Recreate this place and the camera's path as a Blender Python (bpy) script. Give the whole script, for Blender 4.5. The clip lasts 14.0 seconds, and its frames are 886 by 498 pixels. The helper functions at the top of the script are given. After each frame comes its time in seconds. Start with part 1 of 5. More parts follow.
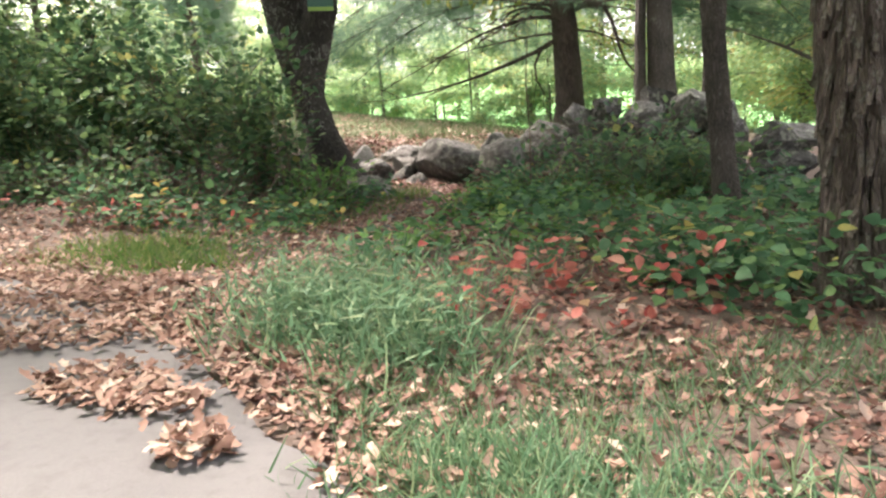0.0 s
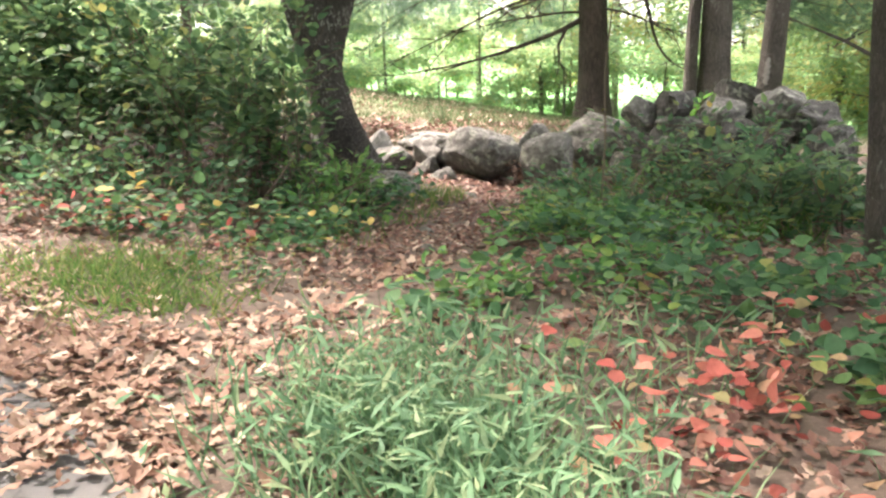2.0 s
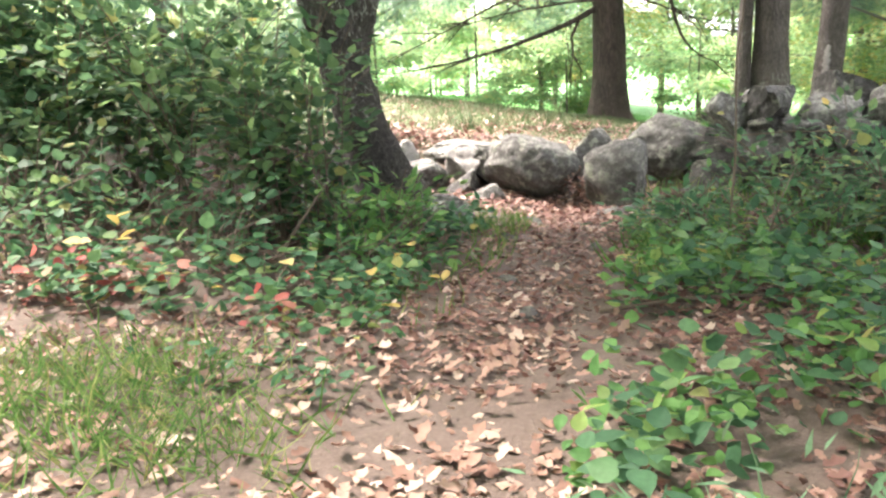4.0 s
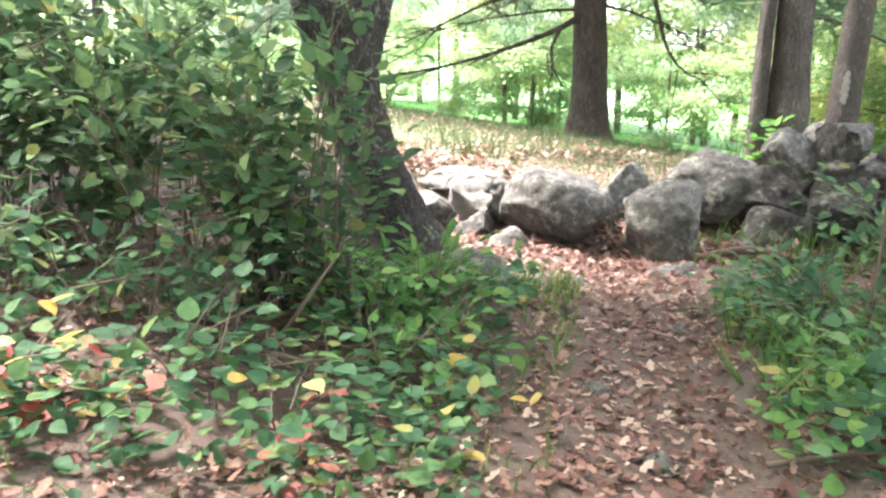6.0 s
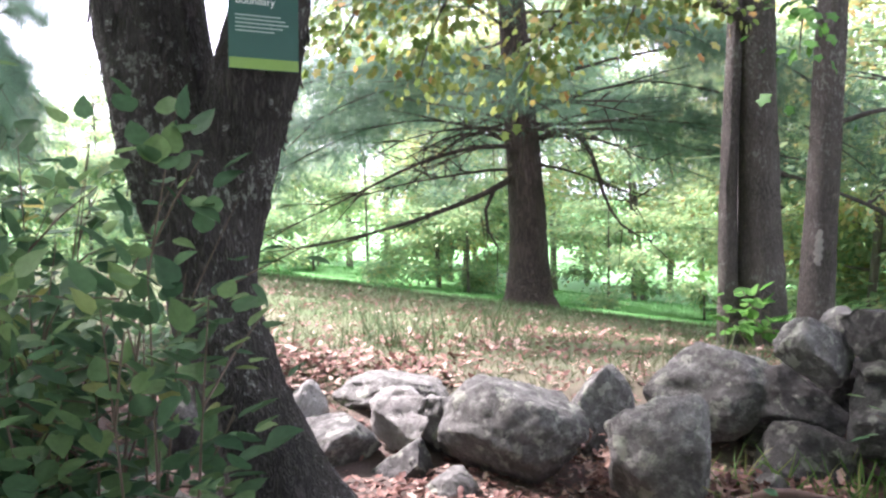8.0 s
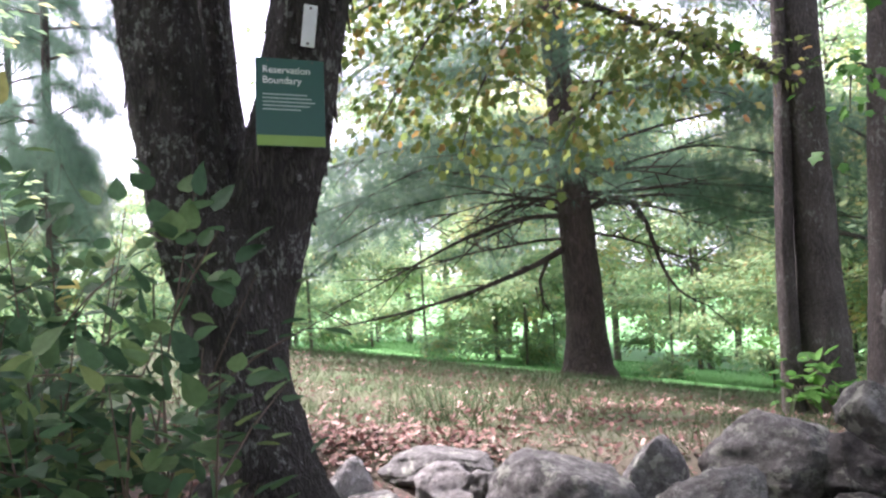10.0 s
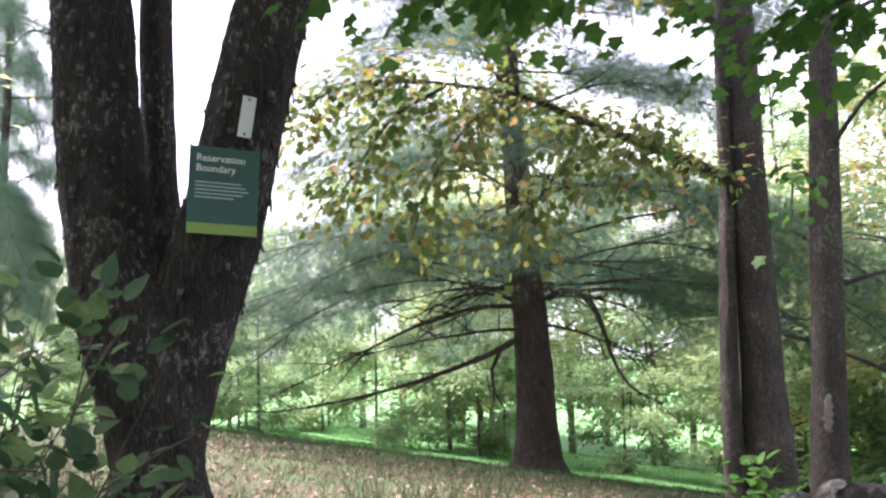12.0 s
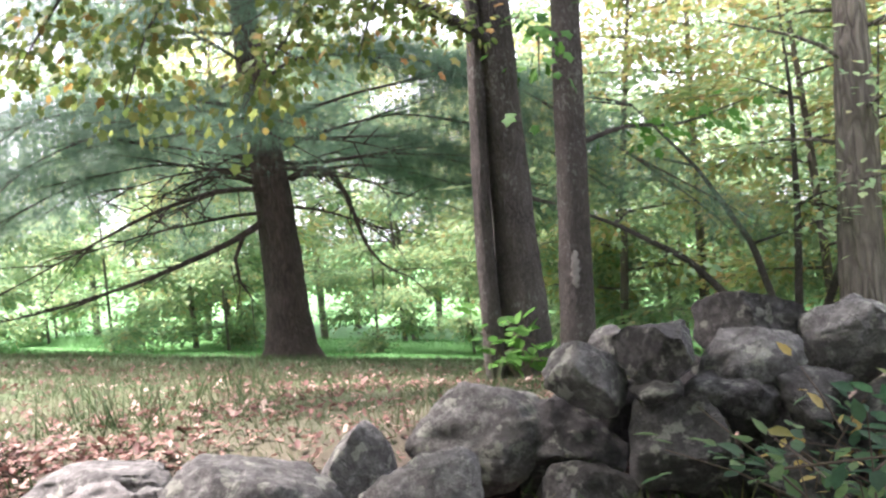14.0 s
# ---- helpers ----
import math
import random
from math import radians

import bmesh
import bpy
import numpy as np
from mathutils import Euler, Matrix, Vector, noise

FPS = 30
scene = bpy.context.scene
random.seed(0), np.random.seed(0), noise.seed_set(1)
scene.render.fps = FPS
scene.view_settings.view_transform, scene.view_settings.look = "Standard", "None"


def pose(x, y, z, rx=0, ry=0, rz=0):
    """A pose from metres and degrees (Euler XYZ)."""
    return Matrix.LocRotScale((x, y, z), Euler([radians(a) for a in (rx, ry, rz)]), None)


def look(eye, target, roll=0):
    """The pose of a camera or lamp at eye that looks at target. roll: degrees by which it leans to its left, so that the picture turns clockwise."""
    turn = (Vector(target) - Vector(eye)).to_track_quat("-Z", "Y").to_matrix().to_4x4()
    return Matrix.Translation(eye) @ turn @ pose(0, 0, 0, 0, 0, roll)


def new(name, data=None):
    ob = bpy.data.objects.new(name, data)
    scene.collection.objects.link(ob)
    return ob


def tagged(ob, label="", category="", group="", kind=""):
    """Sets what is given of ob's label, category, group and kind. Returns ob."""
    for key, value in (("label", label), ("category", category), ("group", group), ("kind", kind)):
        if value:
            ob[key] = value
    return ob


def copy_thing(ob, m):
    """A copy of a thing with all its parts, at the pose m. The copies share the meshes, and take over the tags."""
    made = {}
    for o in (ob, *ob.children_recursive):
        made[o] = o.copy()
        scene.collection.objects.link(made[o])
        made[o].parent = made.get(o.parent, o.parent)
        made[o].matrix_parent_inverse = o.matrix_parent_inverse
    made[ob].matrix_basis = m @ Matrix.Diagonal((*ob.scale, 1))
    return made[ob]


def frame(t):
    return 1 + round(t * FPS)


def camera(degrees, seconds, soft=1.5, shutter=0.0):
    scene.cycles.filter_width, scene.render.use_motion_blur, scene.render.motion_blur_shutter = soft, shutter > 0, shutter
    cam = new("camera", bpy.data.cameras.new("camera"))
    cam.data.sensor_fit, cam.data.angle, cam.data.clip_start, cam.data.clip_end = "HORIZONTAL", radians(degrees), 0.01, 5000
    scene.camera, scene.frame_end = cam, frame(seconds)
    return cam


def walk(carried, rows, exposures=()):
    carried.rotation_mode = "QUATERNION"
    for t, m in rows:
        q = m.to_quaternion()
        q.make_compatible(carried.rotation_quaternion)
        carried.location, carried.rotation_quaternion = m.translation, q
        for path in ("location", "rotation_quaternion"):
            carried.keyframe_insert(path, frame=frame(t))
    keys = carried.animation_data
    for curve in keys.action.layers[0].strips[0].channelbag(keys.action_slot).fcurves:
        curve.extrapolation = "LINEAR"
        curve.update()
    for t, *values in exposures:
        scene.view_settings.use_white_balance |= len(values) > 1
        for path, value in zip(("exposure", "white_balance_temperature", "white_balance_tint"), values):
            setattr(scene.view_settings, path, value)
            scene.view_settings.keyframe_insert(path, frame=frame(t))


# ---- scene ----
cam = camera(55.0, 14.0, soft=2.4)
PATH = [
    (0, (4.264, 0.787, 1.275), (3.674, 2.653, 0.862), -4.2),
    (0.5, (3.98, 1.153, 1.376), (3.307, 3.0, 1.004), -4.3),
    (1, (3.756, 1.59, 1.297), (3.148, 3.446, 0.867), -4.5),
    (1.5, (3.478, 1.977, 1.284), (2.909, 3.848, 0.867), -2.5),
    (2, (3.235, 2.33, 1.313), (2.69, 4.196, 0.841), -1.0),
    (2.5, (2.976, 2.698, 1.313), (2.434, 4.561, 0.827), -2.7),
    (4.8, (1.866, 4.284, 1.277), (1.463, 6.185, 0.804), 0.4),
    (5, (1.815, 4.404, 1.333), (1.401, 6.303, 0.863), 2.2),
    (5.5, (1.375, 4.726, 1.305), (0.977, 6.611, 0.77), -0.6),
    (6, (1.203, 5.035, 1.368), (0.864, 6.947, 0.888), 0.3),
    (6.5, (1.003, 5.472, 1.403), (0.784, 7.404, 0.938), 0.3),
    (7, (0.966, 6.023, 1.363), (0.836, 7.956, 0.866), -1.0),
    (7.5, (1.033, 6.542, 1.425), (0.933, 8.505, 1.055), -0.5),
    (8, (1.023, 6.796, 1.488), (0.826, 8.782, 1.362), -1.4),
    (8.2, (1.056, 6.8, 1.509), (0.823, 8.786, 1.503), -2.8),
    (10.3, (1.209, 6.897, 1.458), (0.85, 8.863, 1.521), -2.5),
    (10.5, (1.293, 6.979, 1.538), (0.904, 8.939, 1.627), -1.6),
    (11, (1.279, 7.029, 1.631), (0.927, 8.971, 1.952), -4.1),
    (11.5, (1.278, 7.021, 1.573), (0.979, 8.97, 1.907), -2.1),
    (12, (1.311, 6.899, 1.516), (1.071, 8.87, 1.76), -1.1),
    (12.5, (1.189, 6.967, 1.49), (1.111, 8.959, 1.645), -0.3),
    (13, (1.138, 7.037, 1.424), (1.232, 9.033, 1.491), -0.4),
    (13.5, (1.215, 7.402, 1.396), (1.311, 9.398, 1.303), -4.5),
    (13.8, (1.271, 7.585, 1.391), (1.499, 9.571, 1.322), -6.8),
    (14, (1.265, 7.697, 1.362), (1.606, 9.667, 1.317), -5.4),
]
walk(cam, [(t, look(eye, target, roll)) for t, eye, target, roll in PATH], [(0, 2.24, 6900, 20), (1, 2.6, 7000, 20), (2.5, 2.86, 6900, 19), (5, 3.3, 6500, 18), (6, 3.38, 6400, 19), (7.0, 3.38, 6150, 21), (7.5, 3.1, 6100, 24), (8.2, 2.46, 5950, 29), (10.3, 2.0, 5950, 32), (11, 1.72, 5950, 32), (12.5, 2.1, 6200, 29), (13.5, 2.34, 6200, 27), (14, 2.34, 6200, 27)])


# ---- world, sun ----
world = bpy.data.worlds.new("sky")
scene.world = world
world.use_nodes = True
wt = world.node_tree
sky = wt.nodes.new("ShaderNodeTexSky")
sky.sky_type = "NISHITA"
sky.sun_disc = False
sky.sun_elevation, sky.sun_rotation = radians(54), radians(-68)
sky.air_density, sky.dust_density, sky.ozone_density = 1.0, 8.0, 0.4
haze = wt.nodes.new("ShaderNodeMix")
haze.data_type = "RGBA"
haze.inputs[0].default_value = 0.55
haze.inputs[7].default_value = (11.0, 11.2, 12.0, 1)  # thin white overcast
wt.links.new(sky.outputs[0], haze.inputs[6])
wt.links.new(haze.outputs[2], wt.nodes["Background"].inputs[0])
wt.nodes["Background"].inputs[1].default_value = 0.115
sun_data = bpy.data.lights.new("sun", "SUN")
sun_data.energy, sun_data.angle, sun_data.color = 4.8, radians(9), (1.0, 0.94, 0.84)
sun = new("sun", sun_data)
sun.matrix_basis = look((0, 0, 0), (math.sin(radians(112)), math.cos(radians(112)), -math.tan(radians(54))))


# ---- materials ----
def nodes_of(name):
    m = bpy.data.materials.new(name)
    m.use_nodes = True
    t = m.node_tree
    b = t.nodes["Principled BSDF"]
    return m, t, b


def mix_rgb(t, fac, a, b):
    n = t.nodes.new("ShaderNodeMix")
    n.data_type = "RGBA"
    for sock, v in ((n.inputs[0], fac), (n.inputs[6], a), (n.inputs[7], b)):
        if hasattr(v, "is_linked"):
            t.links.new(v, sock)
        elif isinstance(v, tuple):
            sock.default_value = (*v, 1)
        else:
            sock.default_value = v
    return n.outputs[2]


def tex_noise(t, scale, detail=4.0, rough=0.55, coords=None, distortion=0.0):
    n = t.nodes.new("ShaderNodeTexNoise")
    n.inputs["Scale"].default_value, n.inputs["Detail"].default_value = scale, detail
    n.inputs["Roughness"].default_value, n.inputs["Distortion"].default_value = rough, distortion
    if coords is not None:
        t.links.new(coords, n.inputs["Vector"])
    return n.outputs["Fac"]


def ramp(t, fac, stops):
    n = t.nodes.new("ShaderNodeValToRGB")
    e = n.color_ramp.elements
    while len(e) < len(stops):
        e.new(0.5)
    for el, (p, c) in zip(e, stops):
        el.position, el.color = p, (*c, 1) if isinstance(c, tuple) else (c, c, c, 1)
    t.links.new(fac, n.inputs[0])
    return n.outputs[0]


def coords_of(t, kind="Object", scale=(1, 1, 1)):
    c = t.nodes.new("ShaderNodeTexCoord")
    m = t.nodes.new("ShaderNodeMapping")
    m.inputs["Scale"].default_value = scale
    t.links.new(c.outputs[kind], m.inputs[0])
    return m.outputs[0]


def bump(t, b, height, strength=0.5, distance=0.02):
    n = t.nodes.new("ShaderNodeBump")
    n.inputs["Strength"].default_value, n.inputs["Distance"].default_value = strength, distance
    t.links.new(height, n.inputs["Height"])
    t.links.new(n.outputs[0], b.inputs["Normal"])


def math_node(t, op, a, b=0.5):
    n = t.nodes.new("ShaderNodeMath")
    n.operation = op
    for sock, v in zip(n.inputs, (a, b)):
        if hasattr(v, "is_linked"):
            t.links.new(v, sock)
        else:
            sock.default_value = v
    return n.outputs[0]


def leaf_material(name, stops, translucent=0.45, rough=0.6):
    """Leaves: colour varies from leaf to leaf, light passes through."""
    m, t, b = nodes_of(name)
    g = t.nodes.new("ShaderNodeNewGeometry")
    col = ramp(t, g.outputs["Random Per Island"], stops)
    c = coords_of(t)
    blotch = tex_noise(t, 40, 3, 0.6, c)
    dark = t.nodes.new("ShaderNodeHueSaturation")
    t.links.new(col, dark.inputs["Color"])
    t.links.new(math_node(t, "MULTIPLY_ADD", blotch, 0.7), dark.inputs["Value"])
    dark.inputs["Value"].links[0].from_node.inputs[2].default_value = 0.65
    t.links.new(dark.outputs[0], b.inputs["Base Color"])
    b.inputs["Roughness"].default_value = rough
    b.inputs["Specular IOR Level"].default_value = 0.2
    if translucent:
        tr = t.nodes.new("ShaderNodeBsdfTranslucent")
        t.links.new(dark.outputs[0], tr.inputs[0])
        mx = t.nodes.new("ShaderNodeMixShader")
        mx.inputs[0].default_value = translucent
        t.links.new(b.outputs[0], mx.inputs[1])
        t.links.new(tr.outputs[0], mx.inputs[2])
        t.links.new(mx.outputs[0], t.nodes["Material Output"].inputs[0])
    return m


def bark_material(name, dark, light, lichen=0.0, plate=14.0, deep=0.03, lichen_color=(0.42, 0.45, 0.40)):
    """Furrowed bark: plates stretched along the trunk, lichen patches."""
    m, t, b = nodes_of(name)
    c = coords_of(t, "Object", (1, 1, 0.2))
    v = t.nodes.new("ShaderNodeTexVoronoi")
    v.feature = "DISTANCE_TO_EDGE"
    v.inputs["Scale"].default_value = plate
    wob = t.nodes.new("ShaderNodeVectorMath")
    wob.operation = "ADD"
    nz = t.nodes.new("ShaderNodeTexNoise")
    nz.inputs["Scale"].default_value, nz.inputs["Detail"].default_value = plate * 0.7, 4
    t.links.new(c, nz.inputs["Vector"])
    sc = t.nodes.new("ShaderNodeVectorMath")
    sc.operation = "SCALE"
    sc.inputs["Scale"].default_value = 0.22
    t.links.new(nz.outputs["Color"], sc.inputs[0])
    t.links.new(c, wob.inputs[0])
    t.links.new(sc.outputs[0], wob.inputs[1])
    t.links.new(wob.outputs[0], v.inputs["Vector"])
    crack = ramp(t, v.outputs["Distance"], [(0.0, 0.0), (0.30, 1.0)])
    fine = tex_noise(t, plate * 4, 6, 0.65, c)
    broad = tex_noise(t, 2.2, 3, 0.5, coords_of(t))
    tone = mix_rgb(t, fine, dark, light)
    col = mix_rgb(t, crack, tuple(x * 0.62 for x in dark), tone)
    col = mix_rgb(t, ramp(t, broad, [(0.35, 0.0), (0.7, 0.5)]), col, light)
    if lichen:
        spots = tex_noise(t, 38, 5, 0.7, coords_of(t, "Object", (1, 1, 0.55)))
        mask = ramp(t, math_node(t, "MULTIPLY", spots, ramp(t, broad, [(0.3, 0.72), (0.7, 1.1)])), [(0.565 - 0.05 * lichen, 0.0), (0.61, min(1.0, 0.8 * lichen))])
        col = mix_rgb(t, mask, col, lichen_color)
    t.links.new(col, b.inputs["Base Color"])
    b.inputs["Roughness"].default_value = 0.92
    h = math_node(t, "ADD", crack, math_node(t, "MULTIPLY", fine, 0.6))
    bump(t, b, h, 1.0, deep * 2)
    return m


def stone_material(name, dark, mid, light, lichen=0.5):
    """Granite fieldstone: grain, stains, lichen on it."""
    m, t, b = nodes_of(name)
    info = t.nodes.new("ShaderNodeObjectInfo")
    c = coords_of(t)
    add = t.nodes.new("ShaderNodeVectorMath")
    add.operation = "ADD"
    t.links.new(c, add.inputs[0])
    off = t.nodes.new("ShaderNodeCombineXYZ")
    big = math_node(t, "MULTIPLY", info.outputs["Random"], 37.0)
    for i in range(3):
        t.links.new(big, off.inputs[i])
    t.links.new(off.outputs[0], add.inputs[1])
    p = add.outputs[0]
    broad = tex_noise(t, 3.0, 5, 0.6, p, 0.6)
    grain = tex_noise(t, 90, 3, 0.7, p)
    mids = tex_noise(t, 16, 6, 0.66, p)
    col = mix_rgb(t, ramp(t, broad, [(0.32, 0.0), (0.68, 1.0)]), dark, mid)
    col = mix_rgb(t, ramp(t, mids, [(0.46, 0.0), (0.70, 0.7)]), col, light)
    col = mix_rgb(t, ramp(t, grain, [(0.45, 0.0), (0.75, 0.45)]), col, tuple(x * 0.4 for x in dark))
    spots = tex_noise(t, 9, 4, 0.6, p)
    col = mix_rgb(t, ramp(t, spots, [(0.57, 0.0), (0.62, lichen)]), col, (0.36, 0.38, 0.31))
    seams = tex_noise(t, 4.5, 6, 0.7, p, 1.2)
    crack = ramp(t, seams, [(0.475, 0.0), (0.497, 0.45), (0.503, 0.45), (0.525, 0.0)])
    col = mix_rgb(t, crack, col, tuple(x * 0.45 for x in dark))
    shade = t.nodes.new("ShaderNodeHueSaturation")
    t.links.new(col, shade.inputs["Color"])
    t.links.new(math_node(t, "MULTIPLY_ADD", info.outputs["Random"], 0.35), shade.inputs["Value"])
    shade.inputs["Value"].links[0].from_node.inputs[2].default_value = 0.82
    t.links.new(shade.outputs[0], b.inputs["Base Color"])
    b.inputs["Roughness"].default_value = 0.9
    bump(t, b, math_node(t, "ADD", mids, math_node(t, "SUBTRACT", math_node(t, "MULTIPLY", grain, 0.4), math_node(t, "MULTIPLY", crack, 0.4))), 0.95, 0.035)
    return m


def plain_material(name, color, rough=0.6, metal=0.0, vary=0.15, scale=30):
    m, t, b = nodes_of(name)
    n = tex_noise(t, scale, 4, 0.6, coords_of(t))
    t.links.new(mix_rgb(t, n, tuple(x * (1 - vary) for x in color), tuple(min(1, x * (1 + vary)) for x in color)), b.inputs["Base Color"])
    b.inputs["Roughness"].default_value, b.inputs["Metallic"].default_value = rough, metal
    return m


BARK_BIG = bark_material("dark furrowed bark with lichen", (0.028, 0.024, 0.022), (0.112, 0.098, 0.09), 0.7, 26, 0.03)
BARK_PINE = bark_material("red-brown pine bark", (0.055, 0.036, 0.030), (0.13, 0.095, 0.08), 0.0, 20, 0.025)
BARK_GREY = bark_material("grey-brown bark", (0.052, 0.043, 0.038), (0.15, 0.13, 0.112), 0.35, 32, 0.018)
BARK_SHAG = bark_material("shaggy bark", (0.06, 0.042, 0.036), (0.21, 0.175, 0.15), 0.3, 20, 0.04)
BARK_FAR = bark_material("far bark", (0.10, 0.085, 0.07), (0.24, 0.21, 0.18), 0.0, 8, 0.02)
TWIG = plain_material("twig", (0.10, 0.075, 0.055), 0.85)
STONE = stone_material("grey fieldstone", (0.055, 0.052, 0.048), (0.15, 0.146, 0.137), (0.31, 0.305, 0.288), 0.5)
# the grey fieldstone again, with the shade of the wall face in its colour
STONE_SHADED = stone_material("fieldstone darkened for shade", (0.026, 0.024, 0.023), (0.066, 0.063, 0.060), (0.17, 0.165, 0.156), 0.4)
STONE_PALE = stone_material("pale quartz stone", (0.20, 0.185, 0.175), (0.34, 0.325, 0.31), (0.46, 0.445, 0.43), 0.12)
LEAF_SHRUB = leaf_material("shrub leaf", [(0, (0.042, 0.092, 0.05)), (0.5, (0.082, 0.158, 0.078)), (0.94, (0.15, 0.235, 0.095)), (1, (0.28, 0.26, 0.09))], 0.5)
LEAF_LOW = leaf_material("low plant leaf", [(0, (0.036, 0.094, 0.05)), (0.6, (0.074, 0.168, 0.084)), (0.95, (0.135, 0.24, 0.092)), (1, (0.34, 0.29, 0.10))])
LEAF_BRIGHT = leaf_material("bright green leaf", [(0, (0.07, 0.18, 0.055)), (0.7, (0.125, 0.26, 0.08)), (1, (0.22, 0.31, 0.09))], 0.5)
LEAF_MAPLE = leaf_material("maple leaf", [(0, (0.05, 0.14, 0.03)), (1, (0.11, 0.25, 0.05))], 0.5)
LEAF_OAK = leaf_material("turning oak leaf", [(0, (0.09, 0.15, 0.042)), (0.7, (0.18, 0.225, 0.068)), (0.94, (0.27, 0.245, 0.075)), (1, (0.31, 0.16, 0.06))], 0.45)
LEAF_RED = leaf_material("red creeper leaf", [(0, (0.24, 0.05, 0.045)), (0.45, (0.38, 0.12, 0.10)), (0.75, (0.36, 0.20, 0.15)), (1, (0.20, 0.19, 0.09))], 0.4)
LEAF_YELLOW = leaf_material("yellow leaf", [(0, (0.40, 0.30, 0.09)), (1, (0.48, 0.40, 0.17))], 0.4)
LEAF_DRY = leaf_material("dry fallen leaf", [(0, (0.12, 0.065, 0.05)), (0.35, (0.24, 0.14, 0.108)), (0.8, (0.36, 0.245, 0.195)), (1, (0.46, 0.37, 0.31))], 0.15, 0.7)
# darker, redder than LEAF_DRY; on the lawn the darkening also stands for shade
LEAF_DRY_DARK = leaf_material("darker fallen leaf", [(0, (0.085, 0.04, 0.034)), (0.5, (0.175, 0.093, 0.076)), (0.85, (0.30, 0.185, 0.15)), (1, (0.42, 0.33, 0.28))], 0.15, 0.6)
NEEDLE = leaf_material("pine needles", [(0, (0.075, 0.14, 0.10)), (0.6, (0.13, 0.22, 0.155)), (1, (0.20, 0.29, 0.19))], 0.45)
GRASS = leaf_material("grass blade", [(0, (0.05, 0.11, 0.03)), (0.6, (0.10, 0.20, 0.05)), (1, (0.26, 0.26, 0.10))], 0.4)
# dull dry grass, darkened further to carry the shade on the near lawn
GRASS_DRY = leaf_material("thin lawn grass darkened for shade", [(0, (0.042, 0.08, 0.032)), (0.55, (0.08, 0.115, 0.052)), (1, (0.15, 0.13, 0.088))], 0.35)
GRASS_STILT = leaf_material("stilt grass blade", [(0, (0.07, 0.145, 0.085)), (0.6, (0.125, 0.235, 0.13)), (1, (0.22, 0.28, 0.16))], 0.4)
# emerald brightened to carry the sun beyond the crest
GRASS_LAWN = leaf_material("mown lawn grass brightened for sun", [(0, (0.06, 0.19, 0.05)), (1, (0.11, 0.28, 0.085))], 0.4)
# far leaves: green and gold, paled so the colour carries haze and glow
LEAF_FAR = leaf_material("woodland leaf paled for haze", [(0, (0.19, 0.31, 0.17)), (0.5, (0.30, 0.44, 0.24)), (0.9, (0.42, 0.52, 0.27)), (1, (0.52, 0.42, 0.20))], 0.55)
LEAF_FAR_GOLD = leaf_material("turning woodland leaf paled for haze", [(0, (0.26, 0.36, 0.13)), (0.6, (0.40, 0.42, 0.16)), (1, (0.52, 0.36, 0.17))], 0.5)
SIGN_GREEN = plain_material("dark green sign enamel", (0.012, 0.085, 0.065), 0.4, 0, 0.08)
SIGN_LIME = plain_material("lime sign band", (0.19, 0.33, 0.06), 0.4, 0, 0.1)
SIGN_WHITE = plain_material("white lettering", (0.8, 0.82, 0.8), 0.5, 0, 0.04)
MARKER = plain_material("weathered white marker", (0.62, 0.66, 0.66), 0.5, 0, 0.12)
NAIL = plain_material("nail head", (0.12, 0.11, 0.1), 0.5, 0.8)


# ---- building helpers ----
rng = np.random.default_rng(7)


def mesh_from(name, verts, faces, material=None, smooth=True):
    me = bpy.data.meshes.new(name)
    me.from_pydata([tuple(v) for v in verts], [], faces)
    if material:
        me.materials.append(material)
    if smooth:
        me.polygons.foreach_set("use_smooth", np.ones(len(me.polygons), bool))
    me.update()
    return me


def mesh_from_arrays(name, verts, tris, material):
    """A triangle mesh straight from arrays."""
    me = bpy.data.meshes.new(name)
    me.vertices.add(len(verts))
    me.vertices.foreach_set("co", np.ascontiguousarray(verts, dtype=np.float32).ravel())
    me.loops.add(3 * len(tris))
    me.loops.foreach_set("vertex_index", np.ascontiguousarray(tris, dtype=np.int32).ravel())
    me.polygons.add(len(tris))
    me.polygons.foreach_set("loop_start", np.arange(0, 3 * len(tris), 3, dtype=np.int32))
    me.materials.append(material)
    me.update(calc_edges=True)
    return me


def thing(name, label, category, group="", at=None, kind=""):
    ob = new(name)
    ob.empty_display_size = 0.1
    if at is not None:
        ob.matrix_basis = Matrix.Translation(at)
    return tagged(ob, label, category, group, kind)


def part_mesh(name, me, parent, label=""):
    ob = new(name, me)
    ob.parent = parent
    if label:
        tagged(ob, label)
    return ob


def part(name, bm, material, parent, label=""):
    me = bpy.data.meshes.new(name)
    bm.to_mesh(me)
    bm.free()
    me.materials.append(material)
    return part_mesh(name, me, parent, label)


def smooth01(a, b, v):
    s = np.clip((v - a) / (b - a), 0, 1)
    return s * s * (3 - 2 * s)


def wave(x, y, s=1.0, k=0.0):
    """Cheap smooth unevenness, about -1 to 1."""
    return (np.sin(1.7 * s * x + 0.9 * s * y + k) + np.sin(-1.1 * s * x + 2.1 * s * y + 1.3 + 2 * k) + np.sin(2.9 * s * x - 2.3 * s * y + 2.1 + k)) / 3


def road_edge(x):
    """y at which the tarmac ends, for x."""
    return 4.85 - np.where(x < 1, 0.48, 0.80) * (x - 1) - 0.05 * np.sin(2.3 * x)


